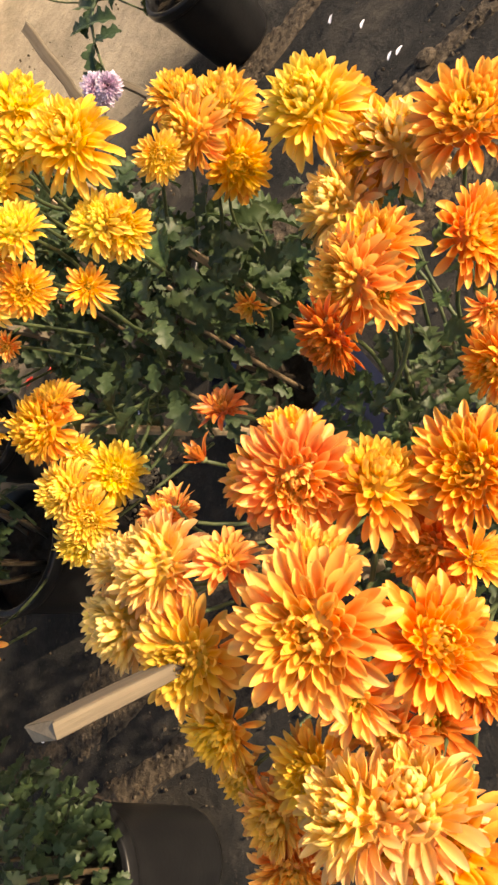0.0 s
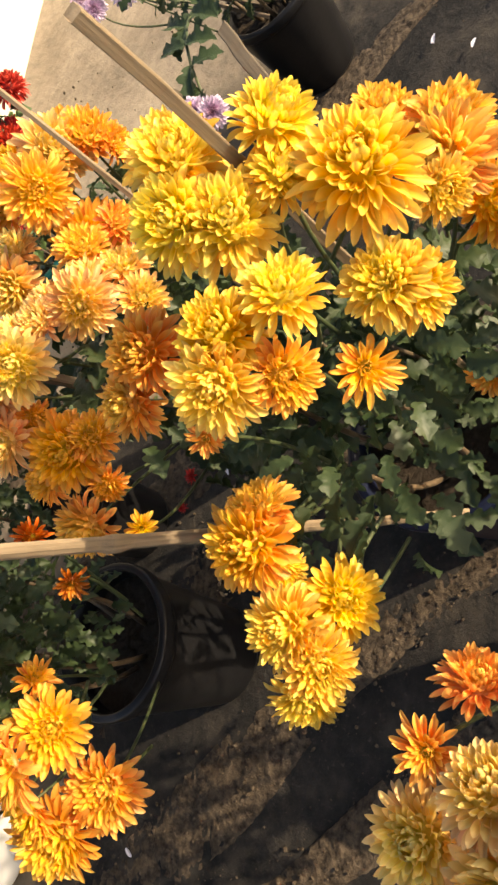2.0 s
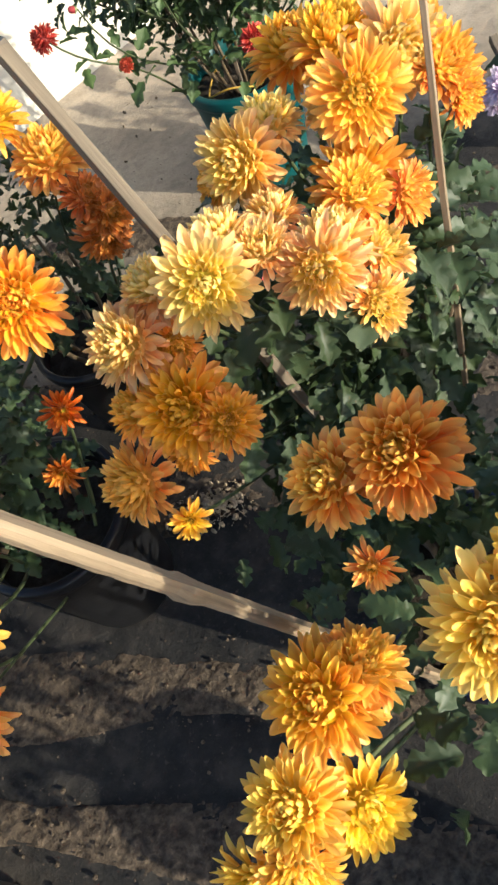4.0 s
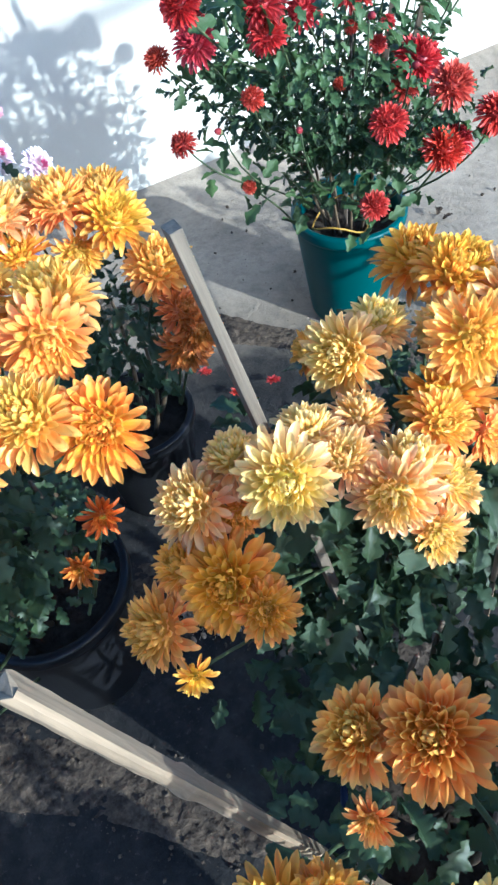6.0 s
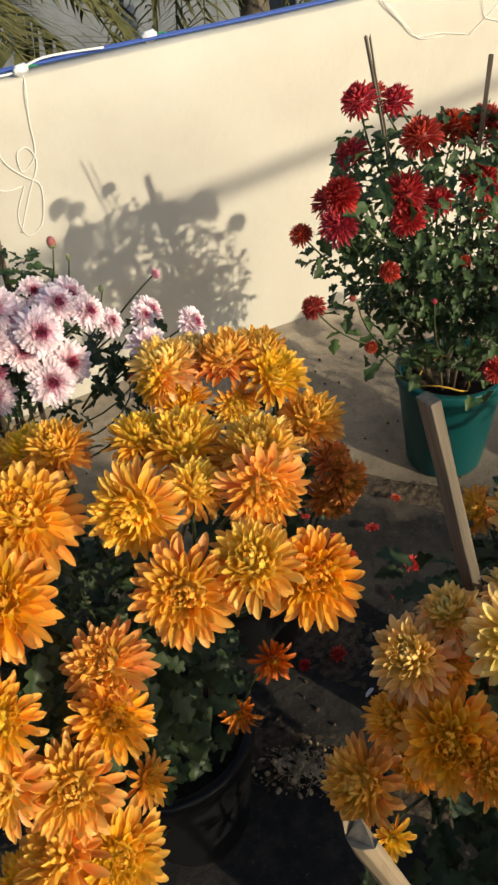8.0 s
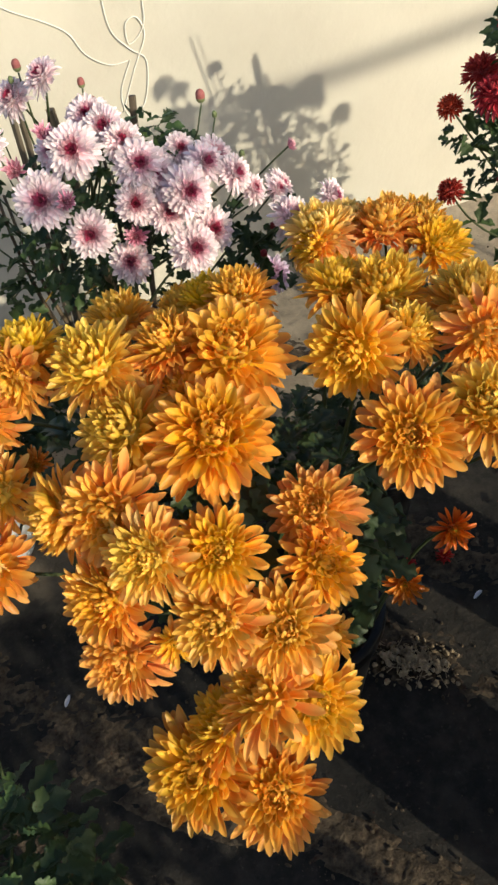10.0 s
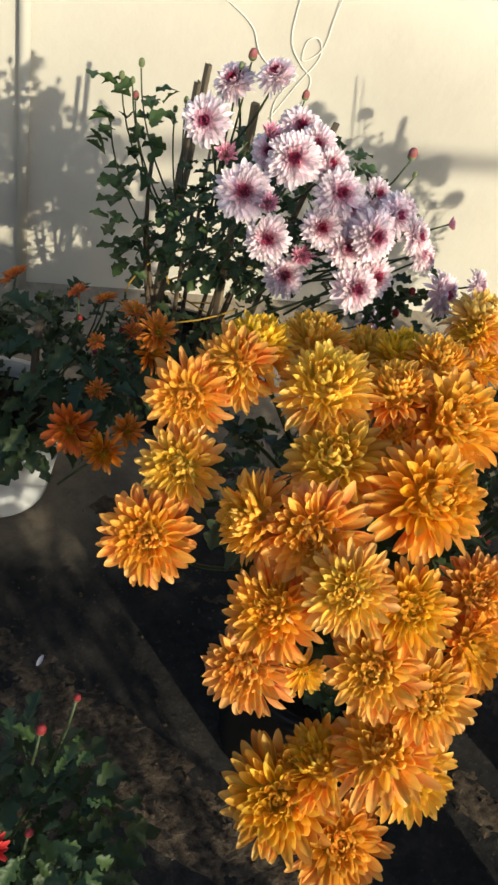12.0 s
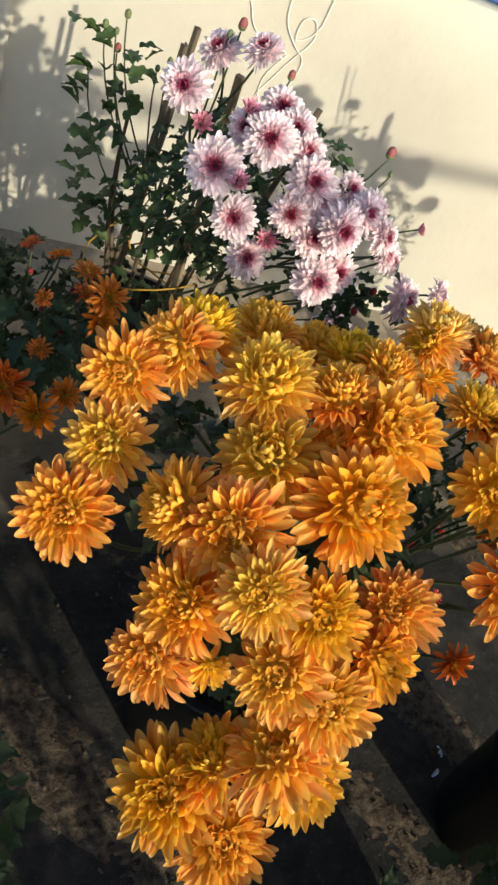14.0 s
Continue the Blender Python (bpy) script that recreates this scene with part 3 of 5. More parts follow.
def bud(plant, x, y, z, d, me, fx=0.0, fy=0.0, fz=1.0, stem=True):
    way = Vector((fx, fy, fz)).normalized()
    place = Vector((x, y, z)) - plant.location
    ob = shared("bud", me, plant, facing(place, way, 0.0, d * 0.72))
    if stem:
        base = Vector((0.45 * place.x, 0.45 * place.y, max(plant["top"], z - 0.22)))
        part("stem", tube(curve_points(base, place - way * d * 0.45, (0.1 * place.x, 0.1 * place.y, 0), 6), [0.0018 - 0.0001 * k for k in range(7)], 6), STEM, plant)
    return ob


bud_green = bud_mesh("bud", BUD, False)
RED_BUD = plain_noise_material("bud_red", (0.13, 0.009, 0.014), (0.26, 0.035, 0.038), 90, 0.6, 0.2)
PINK_BUD = plain_noise_material("bud_pink", (0.20, 0.035, 0.045), (0.36, 0.15, 0.13), 90, 0.6, 0.2)
bud_red = bud_mesh("bud", RED_BUD, False)
bud_pink = bud_mesh("bud", PINK_BUD, False)

# ---- terrace, parapet and what lies beyond ----
WALL_Y, WALL_TOP, WALL_THICK = 2.03, 0.81, 0.115


def terrace():
    """The roof slab: a sheet with slight waves, and the house under it."""
    bm = bmesh.new()
    nx, ny = 150, 110
    x0, x1, y0, y1 = -6.0, 7.0, -7.0, WALL_Y + 0.05
    grid = []
    for j in range(ny + 1):
        row = []
        for i in range(nx + 1):
            x, y = x0 + (x1 - x0) * i / nx, y0 + (y1 - y0) * j / ny
            z = 0.005 * noise.noise(Vector((x * 1.3, y * 1.3, 0))) + 0.003 * noise.noise(Vector((x * 6, y * 6, 3)))
            z += 0.02 * max(0.0, 1 - (WALL_Y - y) / 0.10) ** 2
            row.append(bm.verts.new((x, y, z - 0.004)))
        grid.append(row)
    for j in range(ny):
        for i in range(nx):
            bm.faces.new((grid[j][i], grid[j][i + 1], grid[j + 1][i + 1], grid[j + 1][i]))
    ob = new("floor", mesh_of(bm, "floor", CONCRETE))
    tagged(ob, "worn grey concrete terrace floor with dirt and dark patches", "floor", kind="structure")
    bm = bmesh.new()
    box(bm, (x0, y0, -6.0), (x1, y1, -0.06))
    tagged(new("house_below", mesh_of(bm, "house_below", FAR_WALL, False)), "plastered house under the terrace", "building", kind="structure")


def parapet(name, lo, hi, label):
    """A plastered wall with a slightly uneven top arris."""
    bm = bmesh.new()
    rng = random.Random(len(name))
    nx, nz = max(2, int((hi[0] - lo[0]) / 0.06)), 10
    front, top = [], []
    for j in range(nz + 1):
        front.append([bm.verts.new((lo[0] + (hi[0] - lo[0]) * i / nx, lo[1] + 0.0022 * noise.noise(Vector((i * 0.35, j * 0.6, 1))) + (0.006 if j == nz else 0), lo[2] + (hi[2] - lo[2]) * j / nz - (0.004 if j == nz else 0) + (0.002 * rng.uniform(-1, 1) if j == nz else 0))) for i in range(nx + 1)])
    for j in range(2):
        top.append([bm.verts.new((v.co.x, lo[1] + 0.012 + (hi[1] - lo[1] - 0.012) * j, hi[2])) for v in front[-1]])
    back = [bm.verts.new((v.co.x, hi[1], lo[2])) for v in front[-1]]
    rows = front + top + [back]
    for a, b in zip(rows, rows[1:]):
        for i in range(nx):
            bm.faces.new((a[i], a[i + 1], b[i + 1], b[i]))
    ob = new(name, mesh_of(bm, name, WALL))
    return tagged(ob, label, "wall", kind="structure")


terrace()
parapet("wall_north", (-6.0, WALL_Y, -0.03), (7.0, WALL_Y + WALL_THICK, WALL_TOP), "cream limewashed parapet wall of the terrace")


def washing_pole():
    thing = tagged(new("washing_pole", None), "steel washing pole on two posts", "pole", kind="structure")
    ends = ((-1.5, 1.91), (6.0, 2.55))
    part("bar", tube([(x, -2.15, z) for x, z in ends], 0.020, 10), BARK, thing)
    for x, z in ends:
        part("post", tube([(x, -2.15, -0.02), (x, -2.15, z + 0.02)], 0.02, 8), BARK, thing)


washing_pole()


def frond(bm, base, way, length, droop, seed, width=0.30):
    """A palm frond: a bowed rib with hanging leaflets on both sides."""
    rng = random.Random(seed)
    way = Vector(way).normalized()
    side = way.cross(Vector((0, 0, 1))).normalized()
    n = 34
    pts = []
    for i in range(n + 1):
        s = i / n
        pts.append(Vector(base) + way * length * s * (1 - 0.25 * s * droop) + Vector((0, 0, -droop * length * 0.6 * s * s)))
    tube(pts, [0.022 * (1 - 0.8 * i / n) for i in range(n + 1)], 5, bm)
    for i in range(3, n):
        s = i / n
        w = width * math.sin(math.pi * (0.12 + 0.85 * s)) ** 0.6
        for sgn in (-1, 1):
            d = (side * sgn * rng.uniform(0.6, 1.0) + way * 0.55 + Vector((0, 0, -rng.uniform(0.25, 0.8)))).normalized()
            e = d.cross(Vector((0, 0, 1))).normalized() * 0.016
            p = pts[i]
            a, b = bm.verts.new(p - e), bm.verts.new(p + e)
            m1, m2 = bm.verts.new(p + d * w * 1.3 - e * 0.9), bm.verts.new(p + d * w * 1.3 + e * 0.9)
            tip = bm.verts.new(p + d * w * 2.2 + Vector((0, 0, -0.35 * w)))
            bm.faces.new((a, b, m2, m1))
            bm.faces.new((m1, m2, tip))


def palm(x, y, z, seed, count, droop, length):
    thing = tagged(new("palm_tree", None), "coconut palm with yellowing fronds beyond the parapet", "palm tree", "palms beyond the parapet")
    thing.location = (x, y, -6.0)
    part("trunk", tube(curve_points((0.3, 0.2, -0.02), (0, 0, z + 6.0), (0.15, 0, 0), 8), [0.20 - 0.008 * k for k in range(9)], 12), BARK, thing)
    rng = random.Random(seed)
    for k in range(count):
        a = 6.2832 * (k + rng.uniform(-0.3, 0.3)) / count
        bm = bmesh.new()
        frond(bm, (0, 0, z + 6.0), (math.cos(a), math.sin(a), rng.uniform(0.1, 0.8)), length * rng.uniform(0.8, 1.1), droop * rng.uniform(0.7, 1.3), seed + k)
        part("frond", bm, PALM, thing)


palm(0.55, 6.4, 0.5, 80, 15, 0.9, 2.0)
palm(3.4, 7.6, 0.9, 81, 17, 1.5, 2.0)
palm(5.2, 8.6, 0.7, 83, 15, 1.4, 2.0)


def far_house(x, y, w, h, seed):
    thing = tagged(new("house", None), "grey plastered house beyond the parapet", "house", "houses beyond the parapet")
    thing.location = (x, y, -6.0)
    part("wall", box(bmesh.new(), (-w / 2, 0, -0.05), (w / 2, 6, h), 0.02), FAR_WALL, thing, smooth=False)
    part("roof", box(bmesh.new(), (-w / 2 - 0.25, -0.3, h + 0.004), (w / 2 + 0.25, 6.2, h + 0.16), 0.02), FAR_WALL, thing, smooth=False)
    for row in range(int(h // 2.8)):
        for col in range(int(w // 2.2)):
            cx, cz = -w / 2 + 1.2 + 2.2 * col, 0.9 + 2.8 * row
            win = part("window", box(bmesh.new(), (cx - 0.5, -0.03, cz), (cx + 0.5, -0.004, cz + 1.2), 0.01), FAR_DARK, thing, smooth=False)
            part("sill", box(bmesh.new(), (cx - 0.58, -0.12, cz - 0.09), (cx + 0.58, -0.004, cz - 0.006), 0.01), FAR_WALL, win, smooth=False)


far_house(2.5, 16, 10, 5.4, 1)
far_house(14.0, 18, 9, 6.2, 2)
far_house(-9.0, 20, 10, 5.4, 3)
pole_bm = tube([(3.9, 13.0, -6.02), (3.9, 13.0, 1.0)], [0.14, 0.10], 12)
tagged(new("utility_pole", mesh_of(pole_bm, "utility_pole", FAR_WALL)), "grey concrete utility pole in the street", "pole")
bm = bmesh.new()
bmesh.ops.create_grid(bm, x_segments=8, y_segments=8, size=400)
ground = new("ground", mesh_of(bm, "ground", GROUND))
ground.location.z = -6.0
tagged(ground, "dusty street ground around the houses", "ground", kind="structure")

# ---- plants ----
BLUE_POT = plastic_material("dark_blue_plastic", (0.004, 0.007, 0.024))
plant_a = potted_plant("orange chrysanthemum with a split stake in a black pot", 0.24, 0.03, 0.115, 0.24, BLACK_PLASTIC, "black")
plant_b = potted_plant("golden yellow chrysanthemum with wooden stakes in a dark blue pot", 0.425, 0.375, 0.122, 0.24, BLUE_POT, "dark blue")
plant_c = potted_plant("pale golden chrysanthemum with a wooden stake in a black pot", 0.64, 0.68, 0.115, 0.24, BLACK_PLASTIC, "black")
plant_d = potted_plant("large amber chrysanthemum spilling over its black pot", 0.13, 0.87, 0.119, 0.27, BLACK_PLASTIC, "black")
plant_e = potted_plant("amber and rust chrysanthemum in a black pot near the parapet", 0.37, 1.12, 0.10, 0.22, BLACK_PLASTIC, "black")
plant_f = potted_plant("tall dark red chrysanthemum bush in a teal pot", 0.955, 1.34, 0.117, 0.25, TEAL_PLASTIC, "teal")
plant_g = potted_plant("pink and white chrysanthemum tied with yellow twine by the parapet", 0.05, 1.60, 0.12, 0.20, BLACK_PLASTIC, "black")
plant_h = potted_plant("small rust orange chrysanthemum in a white tub", -0.30, 1.40, 0.13, 0.20, WHITE_PLASTIC, "white")
plant_i = potted_plant("dark green chrysanthemum with crimson buds in a black pot", -0.33, 0.60, 0.11, 0.24, BLACK_PLASTIC, "black")
plant_k = potted_plant("leafy rust orange chrysanthemum in a wide white tub", -0.56, 1.30, 0.15, 0.20, WHITE_PLASTIC, "white")
plant_j = potted_plant("lilac chrysanthemum with a drooping branch in a black pot", 1.39, 0.79, 0.11, 0.22, BLACK_PLASTIC, "black")


def leaf_mass(plant, seed, count, low, high, spread, size, source, offset=(0, 0), core=0.1):
    """The uncountable inner leaves of a plant, one mesh."""
    rng = random.Random(seed)
    size *= 0.66
    count = int(count * 1.9)
    me = source.data if hasattr(source, "data") else source
    base = [v.co.copy() for v in me.vertices]
    polys = [tuple(p.vertices) for p in me.polygons]
    verts, faces = [], []
    for k in range(count):
        a, u = rng.uniform(0, 6.2832), rng.random()
        r = spread * (core + (1 - core) * math.sqrt(rng.random())) * (0.55 + 0.45 * math.sin(math.pi * min(1, 0.15 + 0.75 * u)))
        place = Vector((offset[0] * u + r * math.cos(a), offset[1] * u + r * math.sin(a), low + (high - low) * u))
        way = Vector((math.cos(a + rng.uniform(-1, 1)), math.sin(a + rng.uniform(-1, 1)), rng.uniform(-0.7, 0.6))).normalized()
        m = Matrix.LocRotScale(place, way.to_track_quat("Y", "Z") @ Euler((0, rng.uniform(-0.8, 0.8), 0)).to_quaternion(), Vector((1, 1, 1)) * size * rng.uniform(0.6, 1.2))
        n = len(verts)
        verts += [m @ v for v in base]
        faces += [tuple(n + i for i in f) for f in polys]
    out = bpy.data.meshes.new("foliage")
    out.from_pydata(verts, [], faces)
    out.materials.append(me.materials[0])
    out.polygons.foreach_set("use_smooth", [True] * len(out.polygons))
    ob = new("foliage", out)
    ob.parent = plant
    return tagged(ob, kind="stuff")


leaf_narrow_store = [leaf_mesh(s + 40, LEAF, 2) for s in range(3)]

# ---- flowers: place of the face, width, and the way it looks ----
bloom(plant_a, "open", "orange", 0.053, -0.058, 0.724, 0.095, -0.14, -0.29, 0.95)
bloom(plant_a, "open", "orange", 0.140, -0.018, 0.693, 0.087, -0.44, -0.51, 0.74)
bloom(plant_a, "open", "orange", 0.147, 0.015, 0.693, 0.064, 0.12, 0.05, 0.99)
bloom(plant_a, "open", "orange", 0.183, 0.005, 0.673, 0.052, 0.49, -0.44, 0.75)
bloom(plant_a, "open", "orange", 0.097, -0.045, 0.703, 0.064, 0.63, -0.41, 0.66)
bloom(plant_a, "star", "orange", 0.093, 0.020, 0.705, 0.054, 0.38, -0.28, 0.88)
bloom(plant_a, "open", "amber", 0.029, 0.034, 0.711, 0.078, -0.23, -0.38, 0.89)
bloom(plant_a, "full", "peach", 0.084, 0.070, 0.714, 0.078, 0.05, 0.11, 0.99)
bloom(plant_a, "full", "peach", 0.043, 0.109, 0.693, 0.078, -0.27, 0.28, 0.92)
bloom(plant_a, "open", "orange", 0.158, -0.110, 0.655, 0.083, -0.11, -0.15, 0.98)
bloom(plant_a, "full", "amber", 0.151, -0.056, 0.660, 0.074, 0.52, -0.56, 0.65)
bloom(plant_a, "open", "orange", 0.112, -0.075, 0.631, 0.064, -0.35, 0.13, 0.93)
bloom(plant_a, "star", "orange", 0.109, -0.114, 0.640, 0.048, -0.05, -0.78, 0.63)
bloom(plant_a, "open", "orange", 0.061, -0.106, 0.665, 0.078, 0.16, -0.67, 0.72)
bloom(plant_a, "star", "rust", 0.010, -0.060, 0.560, 0.073, 0.11, -0.55, 0.83)
bloom(plant_a, "star", "orange", 0.021, -0.069, 0.683, 0.057, -0.41, -0.56, 0.72)
bloom(plant_a, "open", "orange", -0.002, -0.059, 0.622, 0.060, -0.55, 0.07, 0.83)
bloom(plant_a, "open", "rust", 0.043, -0.118, 0.630, 0.049, -0.17, -0.73, 0.66)
bloom(plant_a, "open", "amber", -0.030, -0.016, 0.637, 0.068, -0.14, -0.13, 0.98)
bloom(plant_a, "open", "amber", -0.066, 0.020, 0.620, 0.064, -0.38, 0.03, 0.92)
bloom(plant_a, "open", "amber", -0.052, -0.091, 0.625, 0.099, 0.07, -0.13, 0.99)
bloom(plant_a, "full", "peach", -0.027, -0.082, 0.634, 0.084, 0.79, -0.07, 0.61)
bloom(plant_a, "full", "peach", -0.038, -0.055, 0.655, 0.078, 0.25, 0.37, 0.90)
bloom(plant_a, "open", "amber", -0.020, 0.053, 0.648, 0.065, -0.50, 0.04, 0.86)
bloom(plant_a, "open", "amber", -0.052, 0.064, 0.600, 0.052, -0.61, 0.02, 0.79)
bloom(plant_a, "open", "orange", -0.100, 0.011, 0.600, 0.064, -0.41, -0.45, 0.80)
bloom(plant_a, "star", "rust", 0.219, 0.102, 0.638, 0.049, 0.46, -0.27, 0.84)
bloom(plant_a, "half", "rust", 0.174, 0.106, 0.648, 0.037, 0.37, 0.22, 0.90)
bloom(plant_a, "half", "orange", 0.138, 0.113, 0.660, 0.040, 0.83, -0.11, 0.55)
bloom(plant_a, "star", "orange", 0.277, -0.046, 0.656, 0.060, -0.58, -0.60, 0.55)
bloom(plant_a, "open", "orange", 0.278, -0.026, 0.683, 0.078, -0.31, 0.29, 0.91)
bloom(plant_a, "open", "orange", 0.312, -0.038, 0.676, 0.072, 0.24, -0.20, 0.95)
bloom(plant_a, "full", "peach", 0.408, 0.049, 0.594, 0.085, -0.09, 0.38, 0.92)
bloom(plant_a, "open", "rust", 0.241, -0.010, 0.671, 0.062, -0.72, 0.42, 0.56)
bloom(plant_a, "full", "amber", 0.457, 0.017, 0.595, 0.092, -0.03, -0.02, 1.00)
bloom(plant_a, "full", "peach", 0.450, -0.017, 0.596, 0.084, 0.20, -0.65, 0.73)
bloom(plant_a, "open", "orange", 0.436, -0.079, 0.620, 0.096, -0.07, -0.37, 0.93)
bloom(plant_a, "open", "orange", 0.332, -0.096, 0.620, 0.076, -0.26, -0.90, 0.35)
bloom(plant_a, "star", "orange", 0.281, -0.096, 0.600, 0.043, -0.82, -0.49, 0.31)
bloom(plant_a, "open", "orange", 0.242, -0.097, 0.600, 0.057, -0.51, 0.40, 0.76)
bloom(plant_a, "full", "yellow", 0.475, 0.053, 0.643, 0.094, -0.13, -0.12, 0.98)
bloom(plant_a, "full", "amber", 0.515, 0.049, 0.589, 0.068, 0.00, -0.93, 0.36)
bloom(plant_b, "star", "orange", 0.371, 0.197, 0.511, 0.048, -0.89, -0.05, 0.46)
bloom(plant_b, "full", "yellow", 0.391, 0.170, 0.779, 0.078, -0.14, -0.42, 0.90)
bloom(plant_b, "open", "yellow", 0.422, 0.158, 0.695, 0.048, -0.71, -0.66, 0.24)
bloom(plant_b, "open", "yellow", 0.343, 0.174, 0.739, 0.059, -0.18, -0.22, 0.96)
bloom(plant_b, "open", "yellow", 0.341, 0.158, 0.722, 0.055, -0.55, -0.69, 0.47)
bloom(plant_b, "star", "amber", 0.297, 0.190, 0.719, 0.048, -0.53, -0.53, 0.66)
bloom(plant_b, "open", "amber", 0.283, 0.219, 0.754, 0.050, -0.42, -0.82, 0.40)
bloom(plant_b, "full", "yellow", 0.370, 0.246, 0.792, 0.068, -0.15, -0.58, 0.80)
bloom(plant_b, "full", "yellow", 0.368, 0.273, 0.810, 0.064, -0.36, -0.18, 0.91)
bloom(plant_b, "open", "yellow", 0.323, 0.207, 0.785, 0.057, 0.23, -0.49, 0.84)
bloom(plant_b, "full", "yellow", 0.304, 0.249, 0.785, 0.059, -0.05, -0.36, 0.93)
bloom(plant_b, "full", "yellow", 0.273, 0.252, 0.777, 0.063, -0.60, -0.30, 0.74)
bloom(plant_b, "full", "orange", 0.316, 0.341, 0.759, 0.065, -0.41, -0.14, 0.90)
bloom(plant_b, "full", "orange", 0.289, 0.366, 0.741, 0.055, -0.51, 0.12, 0.85)
bloom(plant_b, "star", "orange", 0.276, 0.335, 0.690, 0.036, -0.58, -0.43, 0.69)
bloom(plant_b, "full", "yellow", 0.426, 0.216, 0.797, 0.059, 0.21, -0.86, 0.47)
bloom(plant_b, "full", "yellow", 0.441, 0.309, 0.791, 0.074, 0.15, -0.43, 0.89)
bloom(plant_b, "full", "yellow", 0.396, 0.216, 0.785, 0.046, 0.19, -0.84, 0.52)
bloom(plant_b, "full", "yellow", 0.414, 0.281, 0.810, 0.067, 0.09, -0.50, 0.86)
bloom(plant_b, "full", "amber", 0.596, 0.264, 0.600, 0.075, 0.35, -0.47, 0.81)
bloom(plant_b, "full", "amber", 0.576, 0.209, 0.586, 0.088, 0.21, -0.65, 0.73)
bloom(plant_b, "full", "amber", 0.483, 0.182, 0.652, 0.074, -0.41, 0.23, 0.88)
bloom(plant_b, "open", "amber", 0.478, 0.160, 0.596, 0.076, -0.47, -0.84, 0.28)
bloom(plant_b, "full", "amber", 0.207, 0.322, 0.646, 0.076, -0.28, -0.07, 0.96)
bloom(plant_b, "open", "amber", 0.242, 0.317, 0.645, 0.059, 0.54, -0.21, 0.82)
bloom(plant_b, "open", "yellow", 0.196, 0.315, 0.600, 0.040, -0.44, -0.86, 0.28)
bloom(plant_b, "open", "yellow", 0.180, 0.272, 0.584, 0.068, -0.07, -0.65, 0.75)
bloom(plant_b, "full", "yellow", 0.153, 0.301, 0.619, 0.067, -0.21, 0.06, 0.97)
bloom(plant_b, "open", "yellow", 0.129, 0.275, 0.604, 0.063, -0.34, -0.70, 0.63)
bloom(plant_b, "open", "yellow", 0.103, 0.291, 0.592, 0.059, -0.73, -0.43, 0.53)
bloom(plant_c, "full", "peach", 0.342, 0.521, 0.741, 0.071, -0.43, -0.68, 0.59)
bloom(plant_c, "open", "peach", 0.394, 0.530, 0.723, 0.057, 0.07, -0.13, 0.99)
bloom(plant_c, "open", "peach", 0.405, 0.489, 0.707, 0.070, -0.62, -0.66, 0.43)
bloom(plant_c, "full", "peach", 0.442, 0.517, 0.693, 0.067, 0.35, 0.06, 0.94)
bloom(plant_c, "open", "peach", 0.473, 0.497, 0.669, 0.059, 0.40, -0.43, 0.81)
bloom(plant_c, "open", "peach", 0.436, 0.469, 0.656, 0.055, -0.15, -0.86, 0.49)
bloom(plant_c, "full", "peach", 0.328, 0.577, 0.720, 0.057, -0.14, 0.22, 0.96)
bloom(plant_c, "full", "peach", 0.285, 0.563, 0.710, 0.065, -0.59, -0.07, 0.81)
bloom(plant_c, "open", "amber", 0.312, 0.546, 0.690, 0.044, -0.45, -0.85, 0.29)
bloom(plant_c, "full", "amber", 0.281, 0.508, 0.680, 0.077, -0.48, -0.42, 0.77)
bloom(plant_c, "full", "amber", 0.263, 0.551, 0.665, 0.050, -0.43, 0.24, 0.87)
bloom(plant_c, "full", "amber", 0.225, 0.539, 0.618, 0.068, -0.77, -0.01, 0.64)
bloom(plant_c, "open", "amber", 0.295, 0.477, 0.680, 0.051, -0.04, -0.59, 0.81)
bloom(plant_c, "star", "amber", 0.236, 0.505, 0.578, 0.040, -0.17, -0.72, 0.67)
bloom(plant_c, "full", "peach", 0.386, 0.567, 0.721, 0.058, 0.18, 0.28, 0.94)
bloom(plant_c, "full", "peach", 0.445, 0.583, 0.683, 0.055, 0.33, 0.18, 0.93)
bloom(plant_c, "full", "peach", 0.460, 0.632, 0.698, 0.077, -0.79, -0.34, 0.51)
bloom(plant_c, "full", "peach", 0.512, 0.651, 0.693, 0.063, 0.18, 0.00, 0.98)
bloom(plant_c, "open", "amber", 0.478, 0.723, 0.620, 0.057, -0.89, 0.17, 0.42)
bloom(plant_c, "full", "amber", 0.600, 0.713, 0.683, 0.084, -0.12, 0.03, 0.99)
bloom(plant_c, "full", "amber", 0.593, 0.646, 0.715, 0.083, 0.17, -0.28, 0.94)
bloom(plant_c, "full", "peach", 0.551, 0.617, 0.690, 0.068, -0.83, 0.22, 0.51)
bloom(plant_c, "open", "amber", 0.529, 0.554, 0.733, 0.078, -0.48, -0.80, 0.37)
bloom(plant_c, "open", "amber", 0.517, 0.566, 0.658, 0.086, -0.68, -0.65, 0.34)
bloom(plant_c, "full", "amber", 0.655, 0.612, 0.680, 0.078, 0.22, -0.62, 0.75)
bloom(plant_c, "full", "peach", 0.613, 0.595, 0.700, 0.086, -0.17, -0.91, 0.37)
bloom(plant_c, "open", "amber", 0.634, 0.567, 0.690, 0.077, 0.19, -0.66, 0.73)
bloom(plant_c, "open", "amber", 0.633, 0.547, 0.660, 0.052, 0.14, -0.98, 0.16)
